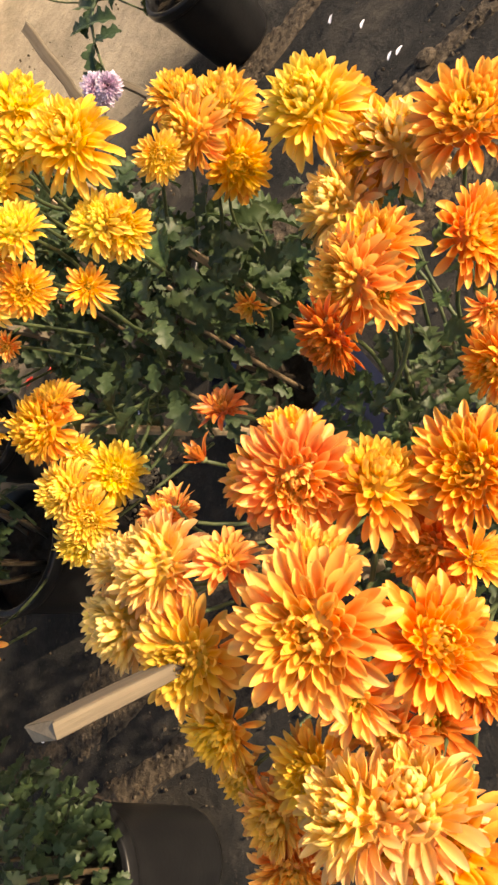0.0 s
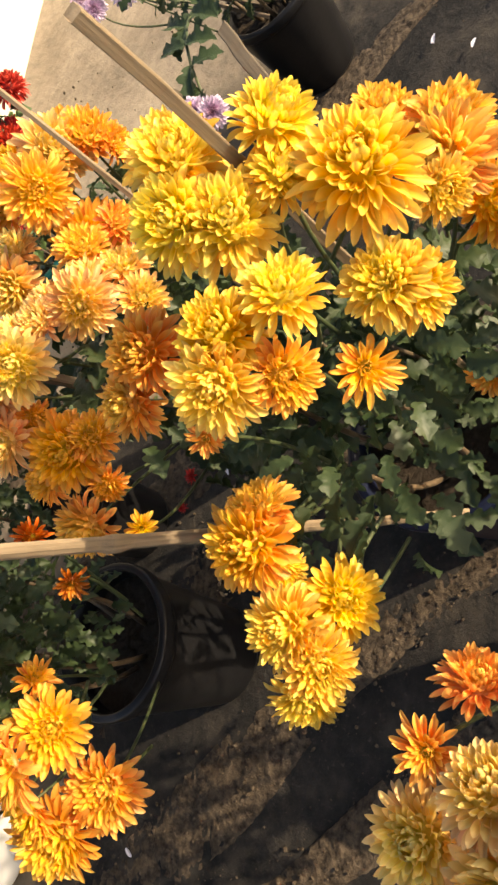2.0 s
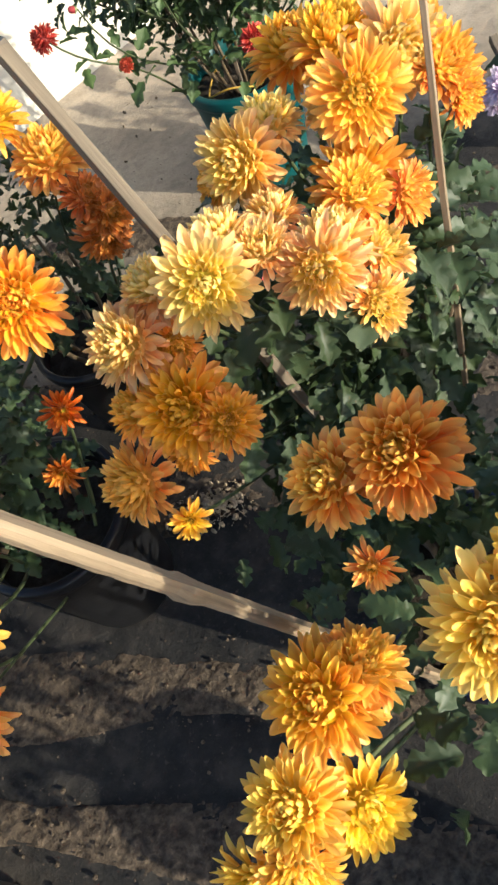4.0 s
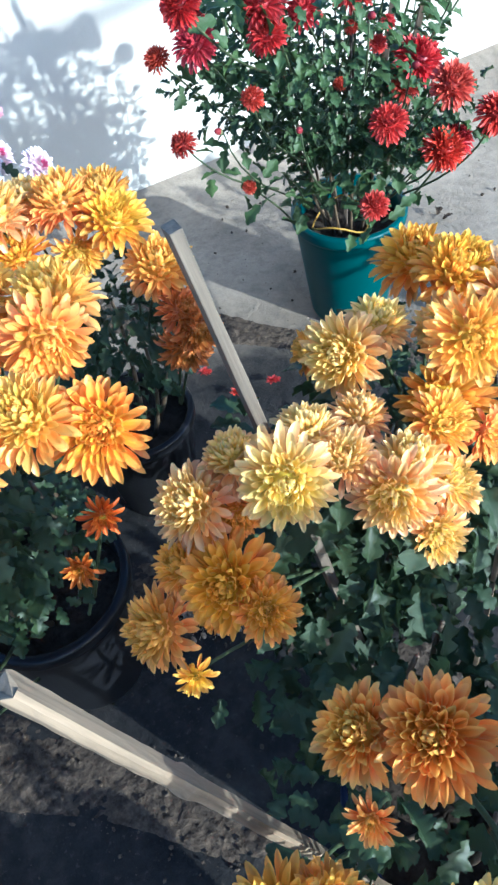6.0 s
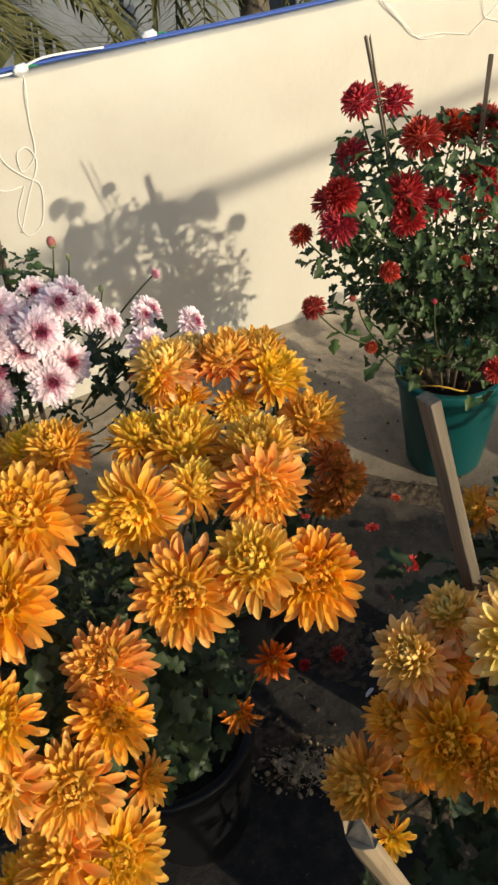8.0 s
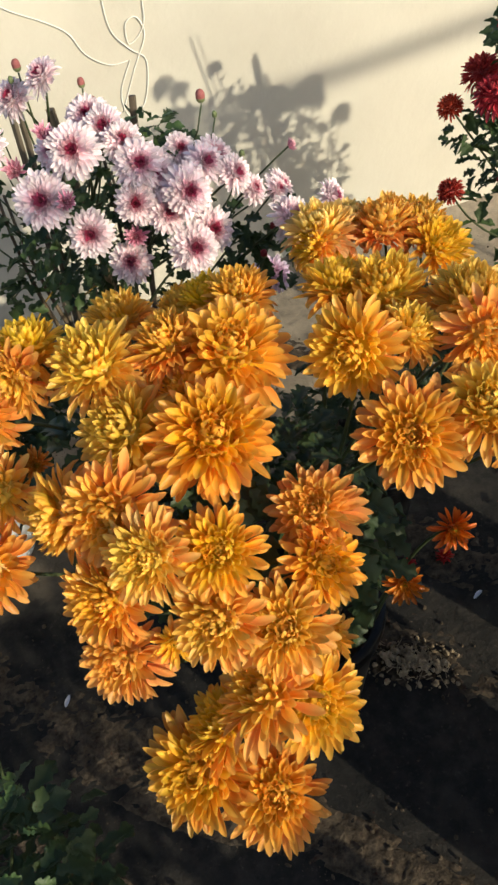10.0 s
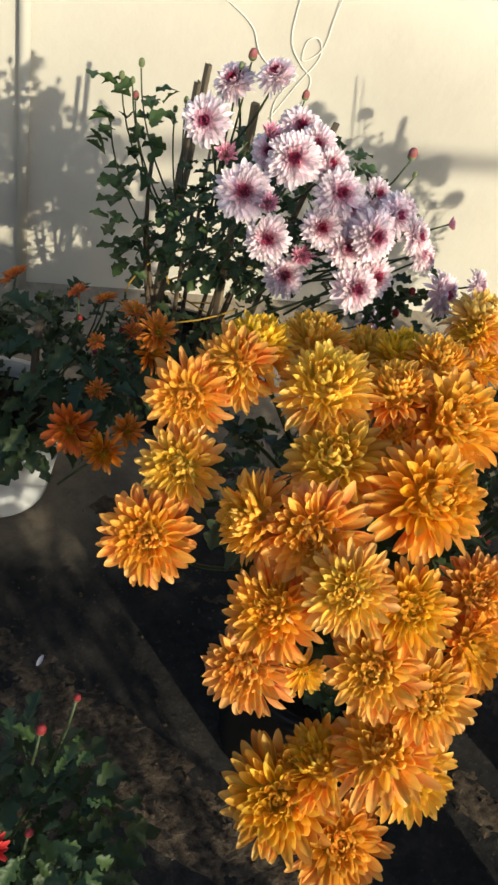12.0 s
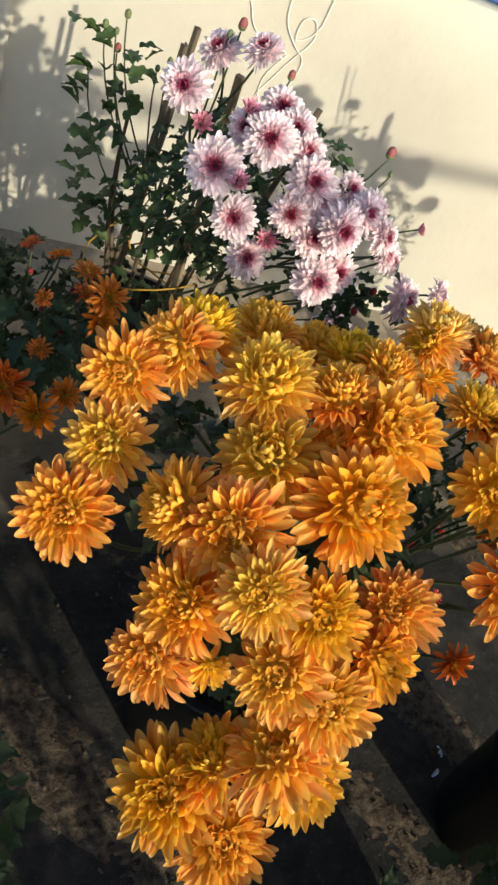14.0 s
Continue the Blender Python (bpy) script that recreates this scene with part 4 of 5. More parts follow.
bloom(plant_c, "open", "amber", 0.529, 0.516, 0.660, 0.056, 0.14, -0.96, 0.23)
bloom(plant_d, "open", "amber", 0.254, 0.641, 0.735, 0.085, -0.26, -0.71, 0.65)
bloom(plant_d, "full", "amber", 0.212, 0.661, 0.759, 0.077, -0.30, -0.22, 0.93)
bloom(plant_d, "open", "amber", 0.154, 0.667, 0.750, 0.089, -0.40, -0.66, 0.63)
bloom(plant_d, "open", "amber", 0.252, 0.715, 0.764, 0.081, -0.21, -0.96, 0.18)
bloom(plant_d, "full", "amber", 0.275, 0.778, 0.759, 0.085, -0.01, -0.01, 1.00)
bloom(plant_d, "full", "amber", 0.146, 0.741, 0.776, 0.081, -0.67, -0.65, 0.37)
bloom(plant_d, "full", "amber", 0.219, 0.821, 0.759, 0.087, 0.02, -0.13, 0.99)
bloom(plant_d, "full", "amber", 0.207, 0.756, 0.764, 0.060, 0.36, -0.30, 0.88)
bloom(plant_d, "open", "amber", 0.078, 0.649, 0.669, 0.073, 0.17, -0.74, 0.65)
bloom(plant_d, "star", "amber", 0.086, 0.653, 0.556, 0.057, 0.61, -0.60, 0.51)
bloom(plant_d, "star", "rust", 0.232, 0.699, 0.560, 0.049, -0.17, -0.87, 0.46)
bloom(plant_d, "star", "rust", 0.188, 0.708, 0.487, 0.050, -0.55, -0.70, 0.45)
bloom(plant_d, "full", "amber", 0.190, 0.851, 0.758, 0.067, 0.21, 0.06, 0.98)
bloom(plant_d, "open", "amber", -0.134, 0.851, 0.731, 0.077, -0.36, -0.84, 0.40)
bloom(plant_d, "open", "amber", -0.101, 0.861, 0.755, 0.077, -0.71, -0.70, 0.07)
bloom(plant_d, "full", "amber", -0.076, 0.884, 0.770, 0.071, -0.14, 0.14, 0.98)
bloom(plant_d, "full", "amber", -0.033, 0.826, 0.775, 0.086, -0.31, -0.17, 0.94)
bloom(plant_d, "full", "amber", 0.010, 0.961, 0.718, 0.078, -0.31, 0.24, 0.92)
bloom(plant_d, "full", "amber", 0.027, 0.822, 0.777, 0.068, -0.41, 0.11, 0.90)
bloom(plant_d, "full", "amber", 0.069, 0.792, 0.773, 0.099, -0.02, -0.49, 0.87)
bloom(plant_d, "full", "amber", -0.027, 0.779, 0.741, 0.090, -0.47, -0.29, 0.83)
bloom(plant_d, "full", "amber", 0.030, 0.728, 0.756, 0.096, -0.03, -0.58, 0.82)
bloom(plant_d, "full", "amber", -0.094, 0.750, 0.706, 0.078, -0.95, -0.11, 0.30)
bloom(plant_d, "open", "amber", -0.062, 0.713, 0.729, 0.088, -0.51, -0.72, 0.47)
bloom(plant_d, "open", "amber", -0.048, 0.666, 0.730, 0.072, -0.58, -0.54, 0.61)
bloom(plant_d, "open", "amber", 0.001, 0.657, 0.720, 0.073, -0.23, -0.58, 0.78)
bloom(plant_d, "open", "amber", 0.083, 0.683, 0.693, 0.077, -0.33, -0.45, 0.83)
bloom(plant_d, "open", "amber", -0.141, 0.811, 0.695, 0.077, -0.49, -0.67, 0.56)
bloom(plant_d, "open", "amber", -0.166, 0.767, 0.660, 0.085, -0.30, -0.70, 0.64)
bloom(plant_d, "open", "amber", -0.086, 0.687, 0.674, 0.080, -0.63, -0.48, 0.61)
bloom(plant_d, "open", "amber", -0.091, 0.678, 0.604, 0.080, -0.54, -0.64, 0.55)
bloom(plant_d, "open", "amber", -0.018, 0.636, 0.671, 0.078, -0.57, -0.55, 0.62)
bloom(plant_d, "open", "amber", 0.030, 0.622, 0.654, 0.083, -0.21, -0.51, 0.84)
bloom(plant_d, "star", "amber", -0.046, 0.666, 0.616, 0.046, -0.29, -0.83, 0.47)
bloom(plant_d, "open", "amber", -0.065, 0.599, 0.541, 0.100, -0.50, -0.37, 0.79)
bloom(plant_d, "open", "amber", -0.034, 0.619, 0.569, 0.081, -0.56, 0.27, 0.78)
bloom(plant_d, "open", "amber", 0.002, 0.609, 0.611, 0.088, -0.43, 0.15, 0.89)
bloom(plant_d, "open", "amber", 0.042, 0.594, 0.573, 0.087, 0.07, -0.66, 0.75)
bloom(plant_d, "open", "amber", -0.013, 0.567, 0.519, 0.092, -0.25, -0.51, 0.83)
bloom(plant_d, "full", "amber", 0.078, 0.979, 0.692, 0.073, -0.35, 0.24, 0.91)
bloom(plant_d, "full", "amber", 0.097, 0.938, 0.723, 0.073, -0.13, 0.12, 0.98)
bloom(plant_d, "full", "amber", 0.117, 0.904, 0.741, 0.071, -0.12, -0.06, 0.99)
bloom(plant_d, "full", "amber", 0.025, 0.791, 0.752, 0.049, -0.51, 0.14, 0.85)
bloom(plant_e, "open", "amber", 0.404, 1.006, 0.655, 0.092, 0.25, -0.53, 0.81)
bloom(plant_e, "full", "amber", 0.356, 1.060, 0.668, 0.092, 0.04, 0.02, 1.00)
bloom(plant_e, "full", "peach", 0.281, 1.080, 0.672, 0.096, -0.13, 0.07, 0.99)
bloom(plant_e, "open", "amber", 0.287, 1.058, 0.627, 0.082, -0.08, -0.25, 0.97)
bloom(plant_e, "open", "amber", 0.257, 1.060, 0.668, 0.072, -0.82, -0.10, 0.56)
bloom(plant_e, "open", "amber", 0.351, 1.024, 0.608, 0.070, -0.27, -0.96, 0.04)
bloom(plant_e, "full", "amber", 0.428, 0.970, 0.595, 0.092, 0.11, -0.12, 0.99)
bloom(plant_e, "open", "rust", 0.433, 0.922, 0.558, 0.069, 0.43, -0.55, 0.71)
bloom(plant_e, "open", "rust", 0.438, 0.898, 0.533, 0.069, 0.09, -0.97, 0.22)
bloom(plant_e, "open", "rust", 0.415, 0.906, 0.503, 0.075, -0.43, -0.90, -0.01)
bloom(plant_e, "full", "amber", 0.407, 1.070, 0.649, 0.088, 0.08, 0.00, 1.00)
bloom(plant_e, "full", "peach", 0.326, 1.100, 0.656, 0.087, 0.15, 0.01, 0.99)
bloom(plant_a, "star", "orange", 0.092, 0.174, 0.649, 0.047, -0.15, -0.30, 0.94)
bloom(plant_a, "open", "orange", 0.138, 0.156, 0.623, 0.054, 0.70, -0.24, 0.68)
bloom(plant_a, "full", "peach", 0.046, 0.179, 0.642, 0.065, -0.07, 0.03, 1.00)
bloom(plant_a, "full", "peach", 0.086, 0.120, 0.698, 0.057, 0.56, 0.04, 0.83)
bloom(plant_c, "open", "amber", 0.491, 0.533, 0.689, 0.063, 0.19, -0.54, 0.82)
bloom(plant_c, "open", "amber", 0.271, 0.533, 0.606, 0.044, -0.71, -0.47, 0.52)
bloom(plant_f, "pompon", "red", 0.686, 1.271, 0.857, 0.062, -0.54, 0.01, 0.84)
bloom(plant_f, "pompon", "red", 0.733, 1.245, 0.853, 0.055, -0.39, -0.02, 0.92)
bloom(plant_f, "pompon", "red", 0.740, 1.192, 0.816, 0.068, -0.43, -0.16, 0.89)
bloom(plant_f, "pompon", "red", 0.579, 1.142, 0.790, 0.058, -0.45, -0.30, 0.84)
bloom(plant_f, "pompon", "red", 0.638, 1.251, 0.693, 0.072, -0.50, -0.13, 0.85)
bloom(plant_f, "pompon", "red", 0.597, 1.297, 0.669, 0.044, -0.50, -0.05, 0.86)
bloom(plant_f, "pompon", "red", 0.710, 1.184, 0.746, 0.075, -0.42, -0.16, 0.89)
bloom(plant_f, "pompon", "red", 0.711, 1.175, 0.707, 0.061, -0.43, -0.15, 0.89)
bloom(plant_f, "pompon", "red", 0.782, 1.199, 0.708, 0.056, -0.31, -0.13, 0.94)
bloom(plant_f, "pompon", "red", 0.611, 1.298, 0.533, 0.050, -0.57, 0.09, 0.81)
bloom(plant_f, "pompon", "red", 0.848, 1.176, 0.732, 0.076, -0.15, -0.28, 0.95)
bloom(plant_f, "pompon", "red", 0.962, 1.157, 0.602, 0.087, 0.38, -0.32, 0.87)
bloom(plant_f, "pompon", "red", 0.885, 0.999, 0.647, 0.068, -0.02, -0.61, 0.79)
bloom(plant_f, "pompon", "red", 0.920, 1.038, 0.523, 0.073, 0.09, -0.55, 0.83)
bloom(plant_f, "pompon", "red", 0.792, 1.010, 0.624, 0.058, -0.21, -0.53, 0.82)
bloom(plant_f, "pompon", "red", 0.800, 1.046, 0.474, 0.050, -0.25, -0.56, 0.79)
bloom(plant_f, "pompon", "red", 0.676, 1.169, 0.633, 0.038, -0.53, -0.30, 0.79)
bloom(plant_f, "pompon", "red", 1.025, 1.265, 0.567, 0.051, 0.35, -0.02, 0.94)
bloom(plant_f, "pompon", "red", 0.692, 1.300, 0.774, 0.059, -0.55, 0.11, 0.83)
bloom(plant_f, "pompon", "red", 0.773, 1.360, 0.832, 0.045, -0.34, 0.31, 0.89)
bloom(plant_f, "pompon", "red", 0.669, 1.330, 0.695, 0.069, -0.43, 0.06, 0.90)
bloom(plant_f, "pompon", "red", 0.885, 1.300, 0.772, 0.074, -0.01, 0.20, 0.98)
bloom(plant_f, "pompon", "red", 0.946, 1.300, 0.767, 0.076, 0.24, 0.15, 0.96)
bloom(plant_f, "pompon", "red", 0.949, 1.260, 0.749, 0.064, 0.19, -0.01, 0.98)
bloom(plant_f, "pompon", "red", 1.008, 1.260, 0.766, 0.074, 0.42, 0.06, 0.91)
bloom(plant_f, "pompon", "red", 1.062, 1.260, 0.752, 0.063, 0.37, 0.03, 0.93)
bloom(plant_f, "pompon", "red", 1.063, 1.240, 0.795, 0.075, 0.45, -0.03, 0.89)
bloom(plant_f, "pompon", "red", 1.139, 1.240, 0.712, 0.062, 0.30, -0.04, 0.95)
bloom(plant_f, "pompon", "red", 0.998, 1.020, 0.560, 0.072, 0.13, -0.52, 0.85)
bloom(plant_f, "pompon", "red", 0.962, 1.060, 0.514, 0.061, 0.25, -0.47, 0.85)
bloom(plant_f, "pompon", "red", 0.929, 1.320, 0.739, 0.064, 0.25, 0.20, 0.95)
bloom(plant_f, "pompon", "red", 0.935, 1.160, 0.567, 0.054, 0.23, -0.33, 0.91)
bloom(plant_f, "pompon", "red", 1.087, 1.240, 0.686, 0.033, 0.36, -0.16, 0.92)
bloom(plant_f, "pompon", "red", 0.867, 1.140, 0.657, 0.031, 0.07, -0.34, 0.94)
bloom(plant_f, "pompon", "red", 0.691, 1.240, 0.453, 0.027, -0.55, -0.12, 0.82)
bloom(plant_f, "pompon", "red", 0.830, 1.180, 0.598, 0.024, -0.12, -0.28, 0.95)
bloom(plant_f, "pompon", "red", 0.836, 1.160, 0.682, 0.023, -0.06, -0.29, 0.95)
bloom(plant_f, "pompon", "red", 0.899, 1.160, 0.671, 0.025, 0.07, -0.33, 0.94)
bloom(plant_g, "daisy", "pink", -0.060, 1.281, 0.780, 0.065, -0.49, -0.77, 0.41)
bloom(plant_g, "daisy", "pink", 0.000, 1.422, 0.783, 0.063, -0.65, -0.36, 0.67)
bloom(plant_g, "daisy", "pink", 0.040, 1.373, 0.817, 0.057, -0.56, -0.27, 0.78)
bloom(plant_g, "cup", "rose", -0.027, 1.273, 0.747, 0.031, -0.50, -0.70, 0.51)
bloom(plant_g, "daisy", "pink", -0.012, 1.219, 0.728, 0.077, -0.31, -0.79, 0.53)
bloom(plant_g, "daisy", "pink", 0.038, 1.220, 0.777, 0.070, -0.30, -0.81, 0.50)
bloom(plant_g, "daisy", "pink", 0.116, 1.231, 0.736, 0.071, -0.03, -0.83, 0.56)
bloom(plant_g, "daisy", "pink", 0.174, 1.249, 0.733, 0.046, 0.15, -0.84, 0.53)
bloom(plant_g, "daisy", "pink", 0.161, 1.189, 0.704, 0.071, 0.12, -0.91, 0.40)
bloom(plant_g, "daisy", "pink", 0.133, 1.201, 0.679, 0.060, 0.13, -0.88, 0.46)
bloom(plant_g, "daisy", "pink", 0.154, 1.177, 0.636, 0.071, 0.06, -0.89, 0.46)
bloom(plant_g, "daisy", "pink", 0.096, 1.212, 0.697, 0.059, -0.15, -0.88, 0.45)
bloom(plant_g, "daisy", "pink", 0.084, 1.347, 0.764, 0.067, -0.18, -0.62, 0.76)
bloom(plant_g, "daisy", "pink", 0.092, 1.298, 0.765, 0.058, -0.33, -0.77, 0.54)
bloom(plant_g, "daisy", "pink", 0.111, 1.271, 0.754, 0.046, -0.07, -0.76, 0.64)
bloom(plant_g, "daisy", "pink", 0.019, 1.261, 0.763, 0.051, -0.44, -0.76, 0.47)
bloom(plant_g, "cup", "rose", 0.091, 1.236, 0.640, 0.042, -0.22, -0.86, 0.45)
bloom(plant_g, "daisy", "lilac", 0.329, 1.366, 0.437, 0.080, 0.24, -0.44, 0.87)
bloom(plant_g, "cup", "rose", 0.012, 1.199, 0.728, 0.026, -0.38, -0.87, 0.32)
bloom(plant_g, "daisy", "pink", 0.331, 1.322, 0.605, 0.048, 0.63, -0.57, 0.53)
bloom(plant_g, "daisy", "pink", 0.217, 1.246, 0.714, 0.060, 0.36, -0.76, 0.55)
bloom(plant_g, "daisy", "pink", 0.302, 1.199, 0.625, 0.074, 0.58, -0.68, 0.44)
bloom(plant_g, "daisy", "pink", 0.385, 1.246, 0.612, 0.059, 0.69, -0.57, 0.45)
bloom(plant_g, "daisy", "pink", 0.352, 1.360, 0.589, 0.063, 0.75, -0.44, 0.49)
bloom(plant_g, "cup", "rose", 0.370, 1.362, 0.644, 0.030, 0.77, -0.47, 0.43)
bloom(plant_g, "daisy", "pink", 0.033, 1.220, 0.669, 0.066, -0.32, -0.86, 0.39)
bloom(plant_g, "daisy", "pink", 0.078, 1.240, 0.606, 0.063, -0.17, -0.84, 0.51)
bloom(plant_g, "daisy", "pink", 0.187, 1.200, 0.640, 0.070, 0.33, -0.82, 0.47)
bloom(plant_g, "daisy", "pink", 0.128, 1.230, 0.720, 0.072, 0.02, -0.85, 0.53)
bloom(plant_g, "cup", "rose", -0.029, 1.271, 0.747, 0.042, -0.15, -0.84, 0.52)
bloom(plant_g, "cup", "rose", 0.015, 1.256, 0.787, 0.036, 0.02, -0.64, 0.77)
bloom(plant_g, "cup", "rose", 0.015, 1.198, 0.728, 0.034, -0.09, -0.77, 0.64)
bloom(plant_g, "daisy", "pink", 0.197, 1.219, 0.722, 0.058, 0.41, -0.75, 0.52)
bloom(plant_g, "daisy", "pink", 0.233, 1.213, 0.700, 0.054, 0.55, -0.71, 0.45)
bloom(plant_g, "daisy", "pink", 0.262, 1.235, 0.662, 0.048, 0.61, -0.65, 0.44)
bloom(plant_g, "daisy", "pink", 0.107, 1.266, 0.754, 0.055, 0.30, -0.58, 0.75)
bloom(plant_h, "star", "rust", -0.201, 1.103, 0.439, 0.081, -0.24, -0.82, 0.51)
bloom(plant_h, "star", "rust", -0.089, 1.194, 0.534, 0.064, 0.11, -0.63, 0.77)
bloom(plant_h, "star", "rust", -0.105, 1.296, 0.494, 0.050, -0.06, -0.05, 1.00)
bloom(plant_h, "star", "rust", -0.144, 1.345, 0.478, 0.043, -0.33, 0.53, 0.78)
bloom(plant_h, "star", "rust", -0.187, 1.320, 0.504, 0.037, -0.51, 0.30, 0.81)
bloom(plant_h, "star", "rust", -0.166, 1.218, 0.494, 0.031, -0.38, -0.44, 0.81)
bloom(plant_h, "star", "rust", -0.165, 1.165, 0.453, 0.038, -0.36, -0.73, 0.59)
bloom(plant_h, "star", "rust", -0.084, 1.220, 0.479, 0.063, 0.44, -0.46, 0.77)
bloom(plant_h, "star", "rust", -0.104, 1.280, 0.468, 0.042, 0.28, -0.17, 0.95)
bloom(plant_h, "star", "rust", -0.161, 1.060, 0.440, 0.064, -0.22, -0.90, 0.37)
bloom(plant_h, "star", "rust", -0.127, 1.100, 0.441, 0.052, -0.10, -0.83, 0.55)
bloom(plant_h, "star", "rust", -0.276, 1.450, 0.435, 0.058, -0.56, 0.49, 0.66)

# ---- foliage, canes and stakes ----
canes(plant_a, 1, 6, 0.48, 0.10)
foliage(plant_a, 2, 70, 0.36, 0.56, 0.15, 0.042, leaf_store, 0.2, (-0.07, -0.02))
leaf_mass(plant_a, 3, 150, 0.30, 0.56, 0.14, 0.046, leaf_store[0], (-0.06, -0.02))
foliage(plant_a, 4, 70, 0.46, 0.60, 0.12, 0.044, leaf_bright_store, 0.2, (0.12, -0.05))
stake(plant_a, (-0.012, 0.049, 0.792), (0.23, 0.03, 0.22), 0.026, 0.010, WOOD_GREY, 3, "sawn pale wooden stake with a broken end")

canes(plant_b, 5, 6, 0.50, 0.10)
foliage(plant_b, 6, 70, 0.34, 0.62, 0.15, 0.046, leaf_store, 0.2, (-0.11, -0.11))
leaf_mass(plant_b, 7, 80, 0.30, 0.62, 0.13, 0.05, leaf_store[1], (-0.06, -0.10))
leaf_at(plant_b, 0.365, 0.205, 0.625, 0.048, 0.4, 0.2, 0.1, leaf_bright_store)
leaf_at(plant_b, 0.345, 0.25, 0.60, 0.048, 0.5, 0.3, 0.0, leaf_bright_store)
leaf_at(plant_b, 0.315, 0.235, 0.60, 0.048, 0.3, 0.4, -0.2, leaf_bright_store)
leaf_at(plant_b, 0.30, 0.28, 0.585, 0.048, -0.1, 0.5, -0.4, leaf_bright_store)
leaf_at(plant_b, 0.30, 0.155, 0.51, 0.04, 0.4, -0.3, 0.1, leaf_bright_store)
stake(plant_b, (0.390, 0.228, 0.926), (0.490, 0.315, 0.20), 0.008, 0.007, WOOD, 8, "upright sawn wooden stake")
stake(plant_b, (0.575, 0.315, 0.757), (0.485, 0.258, 0.679), 0.010, 0.006, WOOD_GREY, 81, "splintered grey end of a broken stake")
bamboo(plant_b, (0.160, 0.428, 0.854), (0.336, 0.322, 0.20), 0.0082, WOOD, 9, "leaning rough split bamboo stake")

canes(plant_c, 10, 6, 0.5, 0.10)
foliage(plant_c, 11, 130, 0.36, 0.66, 0.17, 0.055, leaf_store, 0.2, (-0.20, -0.11))
leaf_mass(plant_c, 112, 80, 0.38, 0.64, 0.12, 0.05, leaf_store[1], (-0.08, -0.03))
leaf_mass(plant_c, 12, 180, 0.30, 0.62, 0.15, 0.052, leaf_store[2], (-0.19, -0.11))
stake(plant_b, (0.340, 0.630, 0.877), (0.43, 0.465, 0.20), 0.019, 0.009, WOOD_GREY, 13, "sawn wooden stake with a rough cut top")
stake(plant_b, (0.640, 0.601, 0.95), (0.445, 0.395, 0.20), 0.006, 0.005, WOOD, 14, "thin pale wooden stake")

# low leaves that hang over the pots between the golden plants
rng_c = random.Random(61)
for owner, x, y, z, count in ((plant_c, 0.43, 0.54, 0.45, 150), (plant_c, 0.36, 0.50, 0.40, 50), (plant_b, 0.49, 0.37, 0.43, 80), (plant_b, 0.46, 0.30, 0.46, 35), (plant_b, 0.53, 0.32, 0.34, 90)):
    for k in range(count):
        leaf_at(owner, x + rng_c.gauss(0, 0.05), y + rng_c.gauss(0, 0.045), z + rng_c.gauss(0, 0.07), 0.038 * rng_c.uniform(0.7, 1.2), rng_c.uniform(-1, 0.4), rng_c.uniform(-1, 0.4), rng_c.uniform(-0.9, 0.2), leaf_store, rng_c.uniform(-0.9, 0.9), rng_c)

canes(plant_d, 15, 7, 0.5, 0.12)
foliage(plant_d, 16, 110, 0.40, 0.66, 0.13, 0.048, leaf_store, 0.2, (-0.08, -0.11))
leaf_mass(plant_d, 117, 110, 0.46, 0.69, 0.14, 0.05, leaf_store[2], (-0.13, -0.07))
leaf_mass(plant_d, 17, 200, 0.32, 0.66, 0.12, 0.046, leaf_store[3], (-0.08, -0.11))

canes(plant_e, 18, 5, 0.45, 0.08)
foliage(plant_e, 19, 80, 0.30, 0.56, 0.11, 0.046, leaf_store, 0.2, (0, -0.10))
leaf_mass(plant_e, 20, 100, 0.26, 0.55, 0.09, 0.046, leaf_store[0], (0, -0.09))

# the red bush
canes(plant_f, 21, 12, 0.60, 0.17, WOODY, 0.0034)
foliage(plant_f, 22, 230, 0.42, 0.80, 0.20, 0.042, leaf_small_store, 0.15, (-0.15, -0.11))
leaf_mass(plant_f, 23, 430, 0.40, 0.80, 0.19, 0.036, leaf_small_store[0], (-0.16, -0.11))
leaf_mass(plant_f, 24, 320, 0.30, 0.62, 0.14, 0.036, leaf_store[1], (-0.05, -0.07))
leaf_mass(plant_f, 124, 150, 0.40, 0.62, 0.13, 0.034, leaf_store[2], (-0.27, -0.06))
leaf_mass(plant_f, 125, 110, 0.38, 0.60, 0.12, 0.034, leaf_store[0], (-0.02, -0.27))
stake(plant_f, (0.740, 1.33, 0.918), (0.90, 1.34, 0.22), 0.004, 0.004, WOOD_DARK, 25, "thin dark bamboo stick")
stake(plant_f, (0.752, 1.34, 0.915), (0.905, 1.35, 0.22), 0.0025, 0.0025, WOOD_GREY, 26, "thin pale cane")
stake(plant_f, (0.912, 1.26, 0.871), (0.94, 1.33, 0.22), 0.007, 0.006, WOOD_DARK, 27, "thin dark bamboo stick")
stake(plant_f, (0.953, 1.18, 0.913), (0.985, 1.33, 0.22), 0.011, 0.009, WOOD_DARK, 28, "weathered dark wooden stake")
stake(plant_f, (0.992, 1.14, 0.884), (1.01, 1.33, 0.22), 0.009, 0.007, WOOD_GREY, 29, "weathered grey wooden stake")
